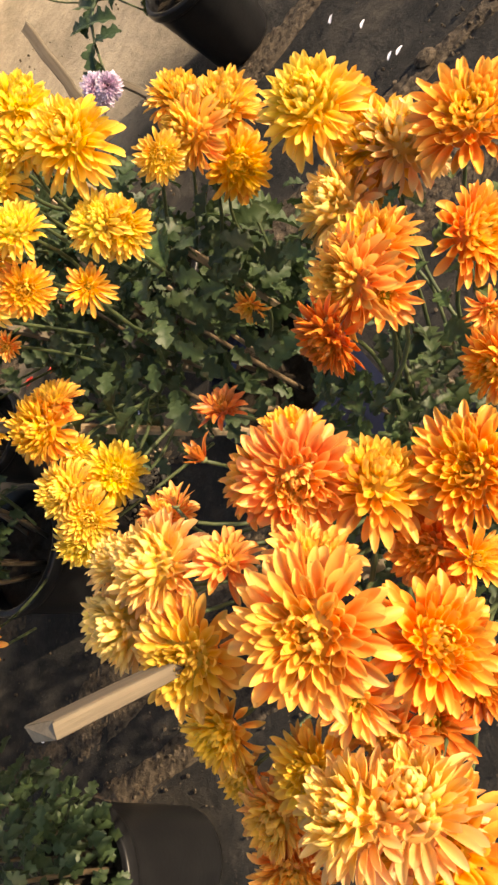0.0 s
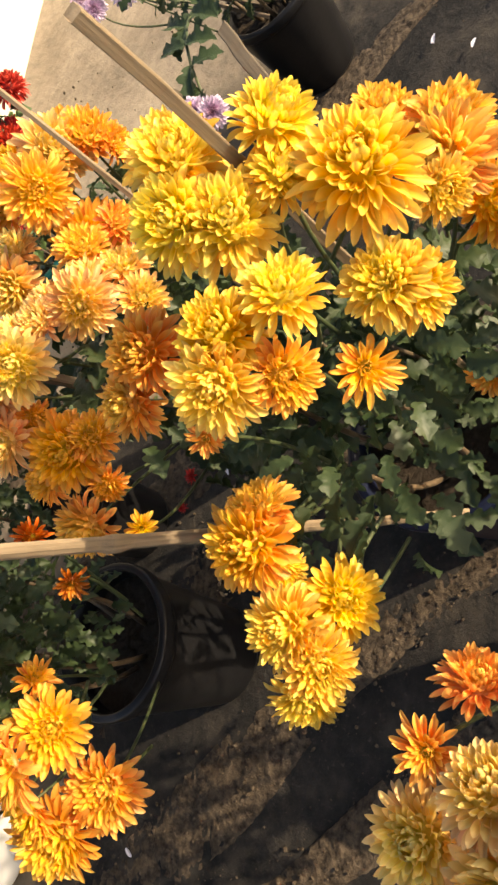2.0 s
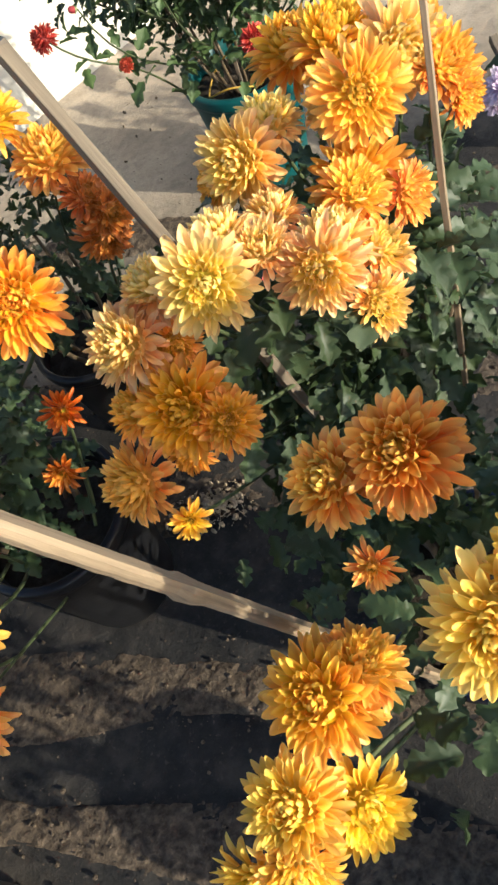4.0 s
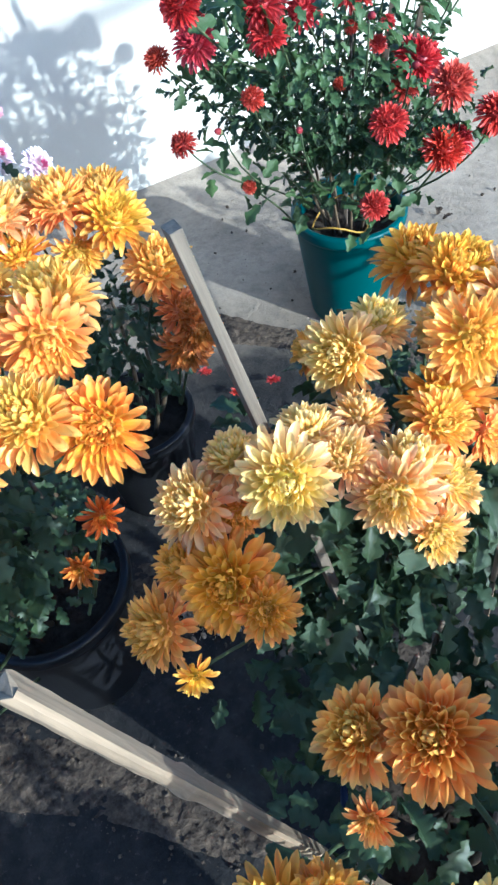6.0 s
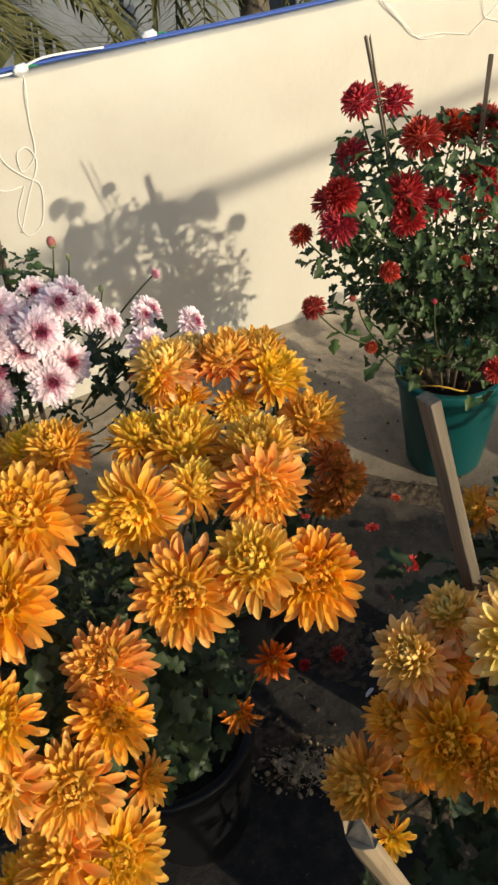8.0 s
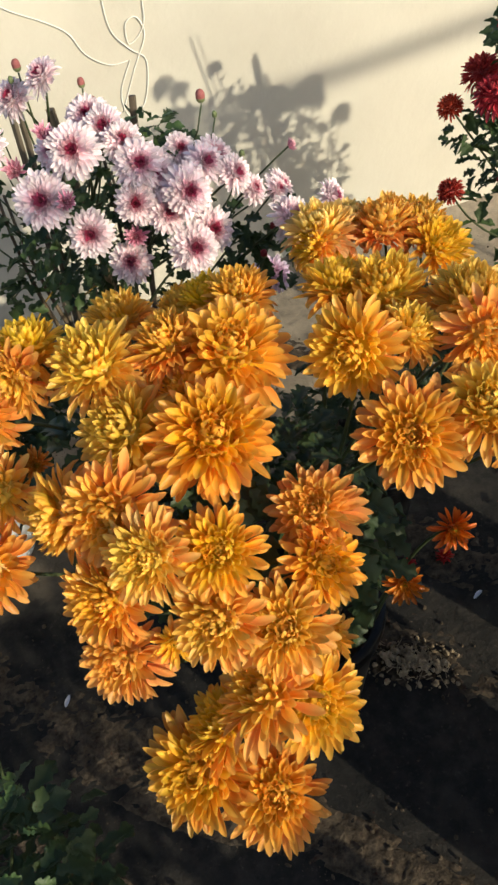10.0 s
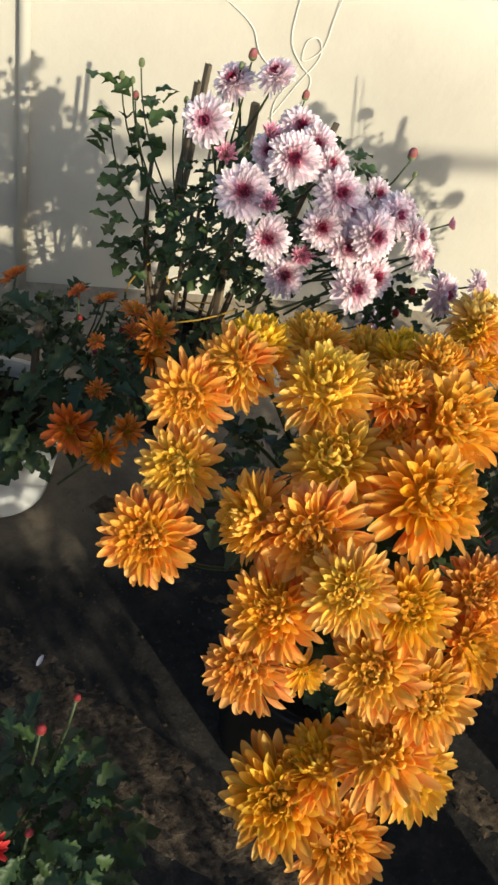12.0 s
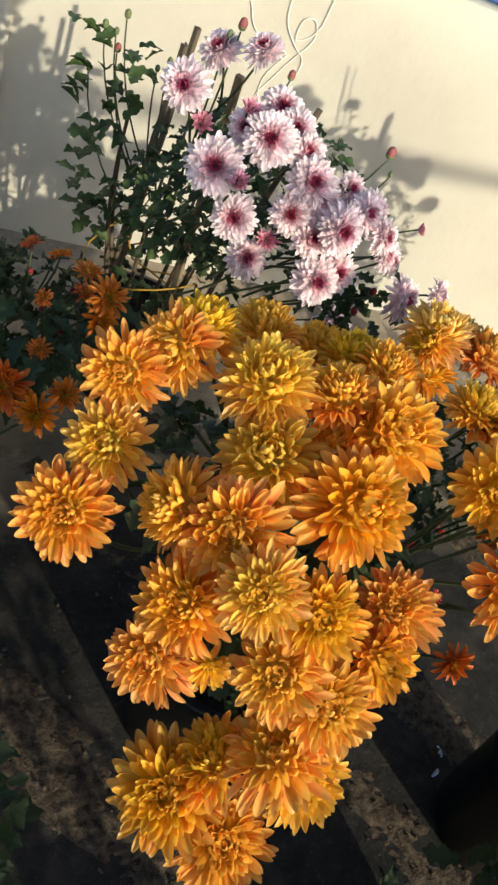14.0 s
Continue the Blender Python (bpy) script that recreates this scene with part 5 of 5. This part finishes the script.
part("twine", tube([(0.055 * math.cos(a) - 0.035, 0.055 * math.sin(a) - 0.02, 0.245 + 0.018 * math.sin(2 * a)) for a in [0.1 + 0.42 * k for k in range(15)]], 0.0018, 6), YELLOW_TWINE, plant_f, "yellow twine round the stems")
rng_f = random.Random(30)
for x, y, z in ((0.611, 1.298, 0.533), (0.597, 1.297, 0.669), (0.691, 1.240, 0.453), (0.998, 1.02, 0.56), (0.92, 1.038, 0.523), (0.80, 1.046, 0.474), (0.579, 1.142, 0.79), (1.025, 1.265, 0.567)):
    for k in range(24):
        u = rng_f.uniform(0.06, 0.65)
        leaf_at(plant_f, x + u * (0.92 - x) + rng_f.gauss(0, 0.02), y + u * (1.29 - y) + rng_f.gauss(0, 0.02), z - 0.02 - 0.10 * u + rng_f.gauss(0, 0.022), 0.032 * rng_f.uniform(0.7, 1.2), rng_f.uniform(-1, 1), rng_f.uniform(-1, 0.5), rng_f.uniform(-0.8, 0.5), leaf_small_store, rng_f.uniform(-1, 1), rng_f)
for k in range(12):
    a = rng_f.uniform(0, 6.28)
    bud(plant_f, 0.84 + 0.2 * math.cos(a), 1.21 + 0.16 * math.sin(a), rng_f.uniform(0.5, 0.8), 0.016, bud_red, math.cos(a), math.sin(a), 0.5)

# the pink plant before the wall
canes(plant_g, 31, 8, 0.62, 0.15, WOODY, 0.005)
foliage(plant_g, 32, 120, 0.40, 0.74, 0.14, 0.044, leaf_store, 0.1, (0.06, -0.27))
leaf_mass(plant_g, 33, 150, 0.40, 0.73, 0.13, 0.04, leaf_small_store[1], (0.06, -0.26))
leaf_mass(plant_g, 134, 80, 0.38, 0.60, 0.09, 0.04, leaf_store[1], (0.15, -0.27))
leaf_mass(plant_g, 34, 60, 0.22, 0.36, 0.15, 0.05, leaf_store[1], (0.05, -0.08))
for bx, by, bz, bd, data in ((-0.096, 1.590, 0.724, 0.016, bud_green), (-0.123, 1.590, 0.702, 0.015, bud_green), (-0.106, 1.590, 0.697, 0.013, bud_green), (-0.099, 1.590, 0.675, 0.017, bud_pink),
                             (-0.021, 1.590, 0.680, 0.014, bud_green), (-0.036, 1.590, 0.664, 0.013, bud_green), (0.218, 1.285, 0.773, 0.020, bud_pink), (0.235, 1.29, 0.745, 0.011, bud_green),
                             (0.02, 1.42, 0.815, 0.019, bud_pink), (0.008, 1.42, 0.80, 0.012, bud_green), (0.27, 1.30, 0.68, 0.013, bud_green), (0.30, 1.28, 0.57, 0.018, bud_red),
                             (0.09, 1.38, 0.79, 0.016, bud_pink), (0.27, 1.25, 0.55, 0.017, bud_red), (0.10, 1.38, 0.765, 0.014, bud_pink), (-0.133, 1.590, 0.635, 0.013, bud_green)):
    bud(plant_g, bx, by, bz, bd, data)
for k in range(30):
    u = k / 29
    leaf_at(plant_g, -0.075 - 0.035 * math.sin(5 * u) - 0.03 * u, 1.60 - 0.02 * u, 0.36 + 0.33 * u, 0.034, math.cos(2.4 * k), math.sin(2.4 * k), 0.35, leaf_small_store)
rng_g = random.Random(38)
for k in range(60):
    leaf_at(plant_g, 0.27 + rng_g.gauss(0, 0.05), 1.29 + rng_g.gauss(0, 0.03), 0.54 + rng_g.gauss(0, 0.045), 0.03, rng_g.uniform(-1, 1), rng_g.uniform(-1, 0.6), rng_g.uniform(-0.8, 0.3), leaf_store, rng_g.uniform(-1, 1), rng_g)
for k in range(46):
    u = rng_g.random()
    leaf_at(plant_g, -0.085 - 0.03 * u + rng_g.gauss(0, 0.03), 1.59 + rng_g.gauss(0, 0.02), 0.36 + 0.34 * u, 0.034, rng_g.uniform(-1, 1), rng_g.uniform(-1, 0.3), rng_g.uniform(-0.2, 0.7), leaf_small_store, rng_g.uniform(-1, 1), rng_g)
for ends in (((0.001, 1.630, 0.340), (0.019, 1.625, 0.298), (0.058, 1.620, 0.282), (0.115, 1.630, 0.278), (0.152, 1.650, 0.267)), ((0.011, 1.640, 0.316), (0.051, 1.620, 0.351), (0.103, 1.620, 0.361), (0.154, 1.630, 0.366), (0.203, 1.650, 0.357)), ((0.051, 1.620, 0.286), (0.097, 1.620, 0.260), (0.128, 1.630, 0.230), (0.140, 1.640, 0.200))):
    part("twine", tube([Vector(p) - plant_g.location for p in ends], 0.0018, 6), YELLOW_TWINE, plant_g, "yellow twine round the stems")
stake(plant_g, (0.022, 1.67, 0.712), (0.005, 1.66, 0.19), 0.010, 0.008, WOOD_GREY, 35, "split wooden stake")
stake(plant_g, (0.008, 1.66, 0.685), (-0.010, 1.65, 0.19), 0.010, 0.008, WOOD_GREY, 36, "split wooden stake")
stake(plant_g, (0.16, 1.42, 0.745), (0.13, 1.52, 0.19), 0.009, 0.006, WOOD_DARK, 37, "thin dark stick")
stake(plant_g, (0.05, 1.46, 0.74), (0.09, 1.52, 0.19), 0.012, 0.008, WOOD, 38, "split wooden stake")
part("twine", tube([(-0.02 + 0.11 * math.cos(a), -0.04 + 0.11 * math.sin(a), 0.345 + 0.03 * math.sin(1.5 * a)) for a in [0.9 + 0.35 * k for k in range(14)]], 0.0016, 6), YELLOW_TWINE, plant_g, "yellow twine round the stems")

# small plants at the side
foliage(plant_h, 40, 110, 0.22, 0.46, 0.16, 0.07, leaf_store, 0.2, (0.13, -0.14))
leaf_mass(plant_h, 41, 120, 0.18, 0.46, 0.16, 0.06, leaf_store[2], (0.12, -0.12))
stake(plant_h, (-0.235, 1.30, 0.46), (-0.25, 1.38, 0.17), 0.010, 0.008, WOOD_DARK, 42, "short dark stick")
for bx, by, bz in ((-0.15, 1.34, 0.47), (-0.12, 1.30, 0.45), (-0.16, 1.26, 0.44), (-0.135, 1.22, 0.44), (-0.18, 1.31, 0.46), (-0.2, 1.25, 0.43)):
    bud(plant_h, bx, by, bz, 0.013, bud_red)
foliage(plant_i, 43, 190, 0.27, 0.50, 0.15, 0.040, leaf_narrow_store, 0.2, (0.06, 0.0))
leaf_mass(plant_i, 44, 280, 0.24, 0.48, 0.14, 0.04, leaf_store[1], (0.05, 0.0))
leaf_mass(plant_i, 45, 50, 0.42, 0.52, 0.10, 0.03, leaf_bright_store[0], (0.07, 0.02))
canes(plant_i, 46, 6, 0.44, 0.10)
for bx, by, bz, bd, data in ((-0.241, 0.684, 0.519, 0.024, bud_red), (-0.213, 0.70, 0.537, 0.017, bud_pink), (-0.25, 0.611, 0.507, 0.018, bud_red), (-0.275, 0.565, 0.50, 0.026, bud_red),
                             (-0.20, 0.58, 0.46, 0.016, bud_red), (-0.30, 0.50, 0.50, 0.018, bud_red), (-0.36, 0.56, 0.52, 0.02, bud_red)):
    bud(plant_i, bx, by, bz, 0.6 * bd, bud_red, 0.1, 0.05, 1)
for x, y, z in ((-0.275, 0.60, 0.515), (-0.30, 0.655, 0.51), (-0.34, 0.55, 0.52)):
    bloom(plant_i, "half", "red", x, y, z, 0.036, 0.35, -0.2, 0.8)
foliage(plant_j, 47, 34, 0.24, 0.42, 0.10, 0.055, leaf_store, 0.2)
leaf_mass(plant_j, 147, 36, 0.30, 0.46, 0.11, 0.05, leaf_store[1], (-0.10, 0.06))
canes(plant_j, 48, 6, 0.40, 0.08)
branch = curve_points((0, 0, 0.19), (-0.44, -0.07, 0.36), (0, 0.03, 0.12), 10)
part("branch", tube(branch, [0.005 - 0.0003 * k for k in range(11)], 7), STEM, plant_j)
for k in range(14):
    p = branch[3 + k // 2] + plant_j.location
    leaf_at(plant_j, p.x, p.y, p.z, 0.058, math.cos(2.2 * k) - 0.5, math.sin(2.2 * k), 0.2, leaf_store)
for x, y, z, d in ((0.945, 0.735, 0.395, 0.06), (0.925, 0.69, 0.40, 0.055), (1.36, 1.10, 0.42, 0.06), (0.955, 0.755, 0.36, 0.05)):
    bloom(plant_j, "daisy", "lilac", x, y, z, d, -0.5, -0.5, 0.7, stem=False)
part("branch", tube(curve_points((0, 0, 0.19), (-0.03, 0.31, 0.40), (0, 0, 0.08), 8), [0.004] * 9, 6), STEM, plant_j)
bud(plant_j, 1.0, 0.77, 0.38, 0.017, bud_red, -0.3, -0.3, 0.8, stem=False)
stake(plant_j, (1.08, 0.86, 0.34), (0.98, 0.70, 0.30), 0.013, 0.010, WOOD_GREY, 49, "weathered split stake")
stake(plant_j, (1.46, 1.10, 0.37), (1.40, 0.82, 0.185), 0.011, 0.009, WOOD_GREY, 50, "weathered split stake")
stake(plant_j, (1.36, 1.00, 0.40), (1.36, 0.80, 0.185), 0.009, 0.007, WOOD_DARK, 51, "thin dark stick")
for x, y, z, d in ((1.47, 1.129, 0.42, 0.075), (1.386, 1.056, 0.42, 0.07), (1.30, 0.96, 0.42, 0.065), (1.34, 1.08, 0.40, 0.06), (1.45, 1.05, 0.38, 0.07)):
    bloom(plant_j, "daisy", "lilac", x, y, z, d, -0.5, -0.6, 0.8)



# ---- fallen petals and clods on the floor ----
def litter(name, mat, label, category, x, y, size, seed):
    rng = random.Random(seed)
    bm = bmesh.new()
    layer = bm.verts.layers.float_color.new("petal")
    petal(bm, layer, rng.uniform(0, 6.28), 0, 0, size, size * 0.35, 0.15, -0.2, 0.5, 0.8, rng)
    ob = new(name, mesh_of(bm, name, mat))
    ob.location = (x, y, 0.006)
    return tagged(ob, label, category, "fallen petals")


PALE_PETAL = plain_noise_material("pale_petal", (0.55, 0.53, 0.60), (0.75, 0.73, 0.78), 80, 0.6, 0.1)
k = 60
for x, y in ((1.327, 0.526), (1.31, 0.531), (1.278, 0.441), (1.169, 0.370), (1.172, 0.347), (0.463, 0.901), (0.572, 0.756), (0.602, 0.807), (-0.219, 1.026), (1.36, 0.40), (0.66, 0.70)):
    k += 1
    litter("fallen_petal", PALE_PETAL, "pale fallen petal lying on the concrete", "petal", x, y, 0.021, k)


DRY_LEAF = plain_noise_material("dry_leaf", (0.03, 0.02, 0.014), (0.11, 0.075, 0.045), 90, 0.8, 0.6)
dry_store = [leaf_mesh(s + 70, DRY_LEAF, 3) for s in range(3)]
for n, (x, y, size) in enumerate(((0.585, 0.775, 0.026), (0.60, 0.80, 0.020), (0.565, 0.79, 0.018), (1.30, 1.46, 0.032), (1.33, 1.44, 0.024), (1.22, 1.55, 0.020), (-0.05, 1.12, 0.022))):
    ob = new("dry_leaf", dry_store[n % 3])
    ob.matrix_basis = Matrix.LocRotScale((x, y, 0.010), Euler((0.25, 0.3 * (n % 2), 1.9 * n)), (size, size, 1.6 * size))
    tagged(ob, "shrivelled brown leaf lying on the concrete", "leaf", "dry leaves on the floor")


def fallen_flower(x, y, d, seed):
    ob = new("fallen_flower", flower_data("star", "red", seed % 4))
    ob.matrix_basis = facing((x, y, 0.010), (0.3 * math.cos(seed), 0.3 * math.sin(seed), 1), seed, d / 2)
    return tagged(ob, "wilted red flower head fallen on the concrete", "flower head", "fallen flower heads")


for n, (x, y) in enumerate(((0.775, 1.270), (0.684, 1.221), (0.464, 0.994), (0.40, 1.005), (0.603, 1.183), (0.70, 1.10), (0.605, 1.239), (0.578, 1.327), (0.519, 1.36), (0.63, 1.05))):
    fallen_flower(x, y, 0.030 + 0.006 * (n % 3), n)


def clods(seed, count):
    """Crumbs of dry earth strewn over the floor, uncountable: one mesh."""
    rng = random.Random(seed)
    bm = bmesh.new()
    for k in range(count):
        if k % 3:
            # two crumbs in three gather along the sunlit strips
            u, v = rng.choice(SUN_STRIPS) + rng.gauss(0, 0.03), rng.uniform(-1.1, 1.3)
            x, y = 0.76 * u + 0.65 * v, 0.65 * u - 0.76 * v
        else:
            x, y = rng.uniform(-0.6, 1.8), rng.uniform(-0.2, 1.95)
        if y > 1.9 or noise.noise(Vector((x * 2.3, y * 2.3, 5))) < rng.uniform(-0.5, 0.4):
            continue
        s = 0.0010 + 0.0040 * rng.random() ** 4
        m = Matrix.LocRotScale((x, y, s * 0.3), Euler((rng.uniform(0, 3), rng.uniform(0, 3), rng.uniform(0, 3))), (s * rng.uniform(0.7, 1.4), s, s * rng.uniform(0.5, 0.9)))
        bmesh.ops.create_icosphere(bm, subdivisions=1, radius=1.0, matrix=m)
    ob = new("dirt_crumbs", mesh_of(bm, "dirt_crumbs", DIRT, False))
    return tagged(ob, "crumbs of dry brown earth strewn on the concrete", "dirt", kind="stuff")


# where sunlight stripes the floor; paler earth laid there imitates the lit strips
SUN_STRIPS = (0.29, 0.48, 0.80, 1.03, 1.45)


def dirt_strip(u, seed):
    """A low line of earth on the floor, uneven in width and height, that stands in for a strip of sunlight."""
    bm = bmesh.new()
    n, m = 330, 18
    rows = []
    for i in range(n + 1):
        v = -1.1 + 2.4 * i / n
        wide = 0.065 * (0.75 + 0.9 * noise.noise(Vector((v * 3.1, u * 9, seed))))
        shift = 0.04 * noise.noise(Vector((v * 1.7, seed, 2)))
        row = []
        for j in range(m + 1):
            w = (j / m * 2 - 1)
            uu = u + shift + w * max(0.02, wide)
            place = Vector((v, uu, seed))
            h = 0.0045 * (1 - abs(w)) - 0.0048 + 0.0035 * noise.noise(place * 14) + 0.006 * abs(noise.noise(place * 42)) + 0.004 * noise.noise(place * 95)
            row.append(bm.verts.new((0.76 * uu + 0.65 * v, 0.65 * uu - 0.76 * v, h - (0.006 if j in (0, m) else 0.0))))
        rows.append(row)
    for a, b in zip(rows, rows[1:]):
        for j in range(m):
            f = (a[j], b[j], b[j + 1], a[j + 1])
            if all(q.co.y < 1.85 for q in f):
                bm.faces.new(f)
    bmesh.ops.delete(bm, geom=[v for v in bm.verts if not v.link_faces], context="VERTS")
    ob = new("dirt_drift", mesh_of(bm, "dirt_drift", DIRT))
    return tagged(ob, "line of dry brown earth standing in for a sunlit strip", "dirt", kind="stuff")


for n, u in enumerate(SUN_STRIPS):
    dirt_strip(u, n + 3)
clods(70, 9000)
tagged(new("dirt_clod", mesh_of(lathe([(0, 0), (0.020, 0.001), (0.022, 0.006), (0.013, 0.013), (0, 0.015)], 9), "dirt_clod", DIRT, False)), "lump of dried earth on the concrete", "dirt").location = (1.124, 0.296, 0.0)


def earth_heap(x, y, rx, ry, turn, seed):
    """A low spill of dry crumbs and bits of straw, its sunlight put into the pale colour."""
    rng = random.Random(seed)
    bm = bmesh.new()
    for k in range(420):
        a, r = rng.uniform(0, 6.2832), min(1.0, abs(rng.gauss(0, 0.5)))
        s = 0.0015 + 0.006 * rng.random() ** 3
        place = (rx * r * math.cos(a), ry * r * math.sin(a), 0.012 * (1 - r) + 0.3 * s)
        bmesh.ops.create_icosphere(bm, subdivisions=1, radius=1.0, matrix=Matrix.LocRotScale(place, Euler((rng.uniform(0, 3), rng.uniform(0, 3), rng.uniform(0, 3))), (s * rng.uniform(0.7, 1.5), s, s * rng.uniform(0.5, 0.9))))
    for k in range(46):
        a, r, t, long = rng.uniform(0, 6.2832), 0.9 * math.sqrt(rng.random()), rng.uniform(0, 6.2832), rng.uniform(0.006, 0.022)
        p = Vector((rx * r * math.cos(a), ry * r * math.sin(a), 0.010 * (1 - r) + 0.003))
        tube([p, p + Vector((long * math.cos(t), long * math.sin(t), rng.uniform(-0.001, 0.004)))], 0.0007, 4, bm)
    ob = new("earth_heap", mesh_of(bm, "earth_heap", SUNLIT_EARTH, False))
    ob.matrix_basis = pose(x, y, 0.0, 0, 0, turn)
    return tagged(ob, "low spill of dry earth and straw between the pots, coloured as if sunlit", "dirt", kind="stuff")


earth_heap(0.31, 0.845, 0.085, 0.045, -35, 77)


# ---- wires, rope and pipe on the parapet ----
def wire(name, points, radius, mat, label, category):
    pts = [Vector(p) for p in points]
    fine = []
    for a, b, c, d in zip([pts[0]] + pts[:-2], pts[:-1], pts[1:], pts[2:] + [pts[-1]]):
        for s in range(5):
            t = s / 5
            fine.append(0.5 * ((2 * b) + (c - a) * t + (2 * a - 5 * b + 4 * c - d) * t * t + (3 * b - a - 3 * c + d) * t ** 3))
    fine.append(pts[-1])
    return tagged(new(name, mesh_of(tube(fine, radius, 6), name, mat)), label, category)


WY = WALL_Y - 0.004
RY = WALL_Y + 0.055
rope_points = [(-6 + 0.5 * n, RY + 0.012 * math.sin(2.1 * n), WALL_TOP + 0.007) for n in range(27)]
wire("blue_rope", [p for p in rope_points if p[0] > -0.3], 0.0038, BLUE_PLASTIC, "blue nylon rope lying along the parapet top", "rope")
wire("blue_rope", [(p[0], p[1] + 0.016, p[2]) for p in rope_points if p[0] > -0.3], 0.003, BLUE_PLASTIC, "blue nylon rope lying along the parapet top", "rope")
wire("white_wire", [(1.20, WY + 0.05, WALL_TOP + 0.004), (1.235, WY, 0.80), (1.29, WY, 0.745), (1.33, WY, 0.708), (1.41, WY, 0.70), (1.49, WY, 0.683)], 0.0012, WIRE_WHITE, "thin white wire hanging down the parapet", "wire")
wire("white_wire", [(1.21, WY + 0.05, WALL_TOP + 0.004), (1.25, WY, 0.79), (1.30, WY, 0.74), (1.345, WY, 0.70), (1.42, WY, 0.692)], 0.0012, WIRE_WHITE, "thin white wire hanging down the parapet", "wire")
wire("white_wire", [(1.535, WY + 0.03, WALL_TOP + 0.004), (1.535, WY, 0.78), (1.545, WY, 0.715), (1.60, WY, 0.690), (1.648, WY, 0.632)], 0.0012, WIRE_WHITE, "thin white wire hanging down the parapet", "wire")
wire("white_wire", [(1.70, WY + 0.03, WALL_TOP + 0.004), (1.66, WY, 0.775), (1.58, WY, 0.73), (1.50, WY, 0.678)], 0.0012, WIRE_WHITE, "thin white wire hanging down the parapet", "wire")
wire("white_wire", [(1.72, WY + 0.03, WALL_TOP + 0.004), (1.705, WY, 0.76), (1.70, WY, 0.70), (1.67, WY, 0.66)], 0.0012, WIRE_WHITE, "thin white wire hanging down the parapet", "wire")
wire("white_wire", [(1.86, WY + 0.03, WALL_TOP + 0.004), (1.83, WY, 0.76), (1.88, WY, 0.70), (1.98, WY, 0.69), (2.05, WY, 0.74), (2.06, WY + 0.02, WALL_TOP + 0.004)], 0.0012, WIRE_WHITE, "thin white wire looped on the parapet", "wire")
wire("white_wire", [(0.363, WY + 0.05, WALL_TOP + 0.004), (0.358, WY, 0.80), (0.345, WY, 0.73), (0.337, WY, 0.66), (0.300, WY, 0.63), (0.300, WY, 0.67), (0.325, WY, 0.676), (0.335, WY, 0.64), (0.300, WY, 0.58), (0.258, WY, 0.50)], 0.0012, WIRE_WHITE, "white cable hanging in loops on the parapet", "wire")
wire("white_wire", [(0.268, WY + 0.03, WALL_TOP + 0.004), (0.271, WY, 0.797), (0.262, WY, 0.72), (0.268, WY, 0.66), (0.300, WY, 0.62), (0.33, WY, 0.59), (0.31, WY, 0.51), (0.27, WY, 0.49), (0.262, WY, 0.54), (0.295, WY, 0.60)], 0.0012, WIRE_WHITE, "white cable hanging in loops on the parapet", "wire")
wire("white_wire", [(0.02, WY, 0.78), (0.08, WY, 0.735), (0.135, WY, 0.706), (0.18, WY, 0.675), (0.205, WY, 0.63), (0.25, WY, 0.60), (0.29, WY, 0.60)], 0.0012, WIRE_WHITE, "thin white wire looped on the parapet", "wire")
wire("white_wire", [(0.10, RY - 0.03, WALL_TOP + 0.006), (0.22, RY - 0.02, WALL_TOP + 0.016), (0.33, RY - 0.035, WALL_TOP + 0.008), (0.42, RY, WALL_TOP + 0.018), (0.55, RY - 0.01, WALL_TOP + 0.014)], 0.0025, WIRE_WHITE, "white cable lying along the parapet top", "wire")


def lamp_socket(x, y, turn):
    """A small white plastic bulb holder with a green tie."""
    thing = tagged(new("lamp_socket", None), "small white plastic lamp socket on the parapet top", "lamp socket", "lamp sockets on the parapet")
    thing.matrix_basis = pose(x, y, WALL_TOP + 0.018, 0, 0, turn)
    part("body", box(bmesh.new(), (-0.018, -0.009, -0.018), (0.018, 0.009, 0.004), 0.005), WHITE_PLASTIC, thing)
    part("tie", tube(curve_points((0.016, 0, -0.012), (0.05, 0.004, -0.012), (0, 0.006, 0.004), 6), 0.002, 6), plain_green, thing, "green tie")


for x, y, turn in ((0.665, WALL_Y + 0.07, 12), (1.212, WALL_Y + 0.04, -8), (1.475, WALL_Y + 0.05, 15), (0.36, WALL_Y + 0.02, 30), (1.52, WALL_Y + 0.06, 80)):
    lamp_socket(x, y, turn)
pipe = tagged(new("drain_pipe", mesh_of(tube([(-0.262, WALL_Y - 0.013, -0.01), (-0.262, WALL_Y - 0.013, WALL_TOP + 0.25)], 0.012, 12), "drain_pipe", WALL)), "limewashed upright pipe on the parapet wall", "pipe", kind="structure")

# the plant whose tub and leaves reach in beside the rust one
foliage(plant_k, 90, 110, 0.22, 0.44, 0.17, 0.055, leaf_store, 0.1, (0.06, -0.03))
leaf_mass(plant_k, 91, 180, 0.20, 0.42, 0.18, 0.06, leaf_store[3], (0.06, -0.03))
for x, y, z in ((-0.46, 1.28, 0.44), (-0.52, 1.20, 0.43)):
    bloom(plant_k, "open", "rust", x, y, z, 0.05, -0.3, -0.3, 0.9)
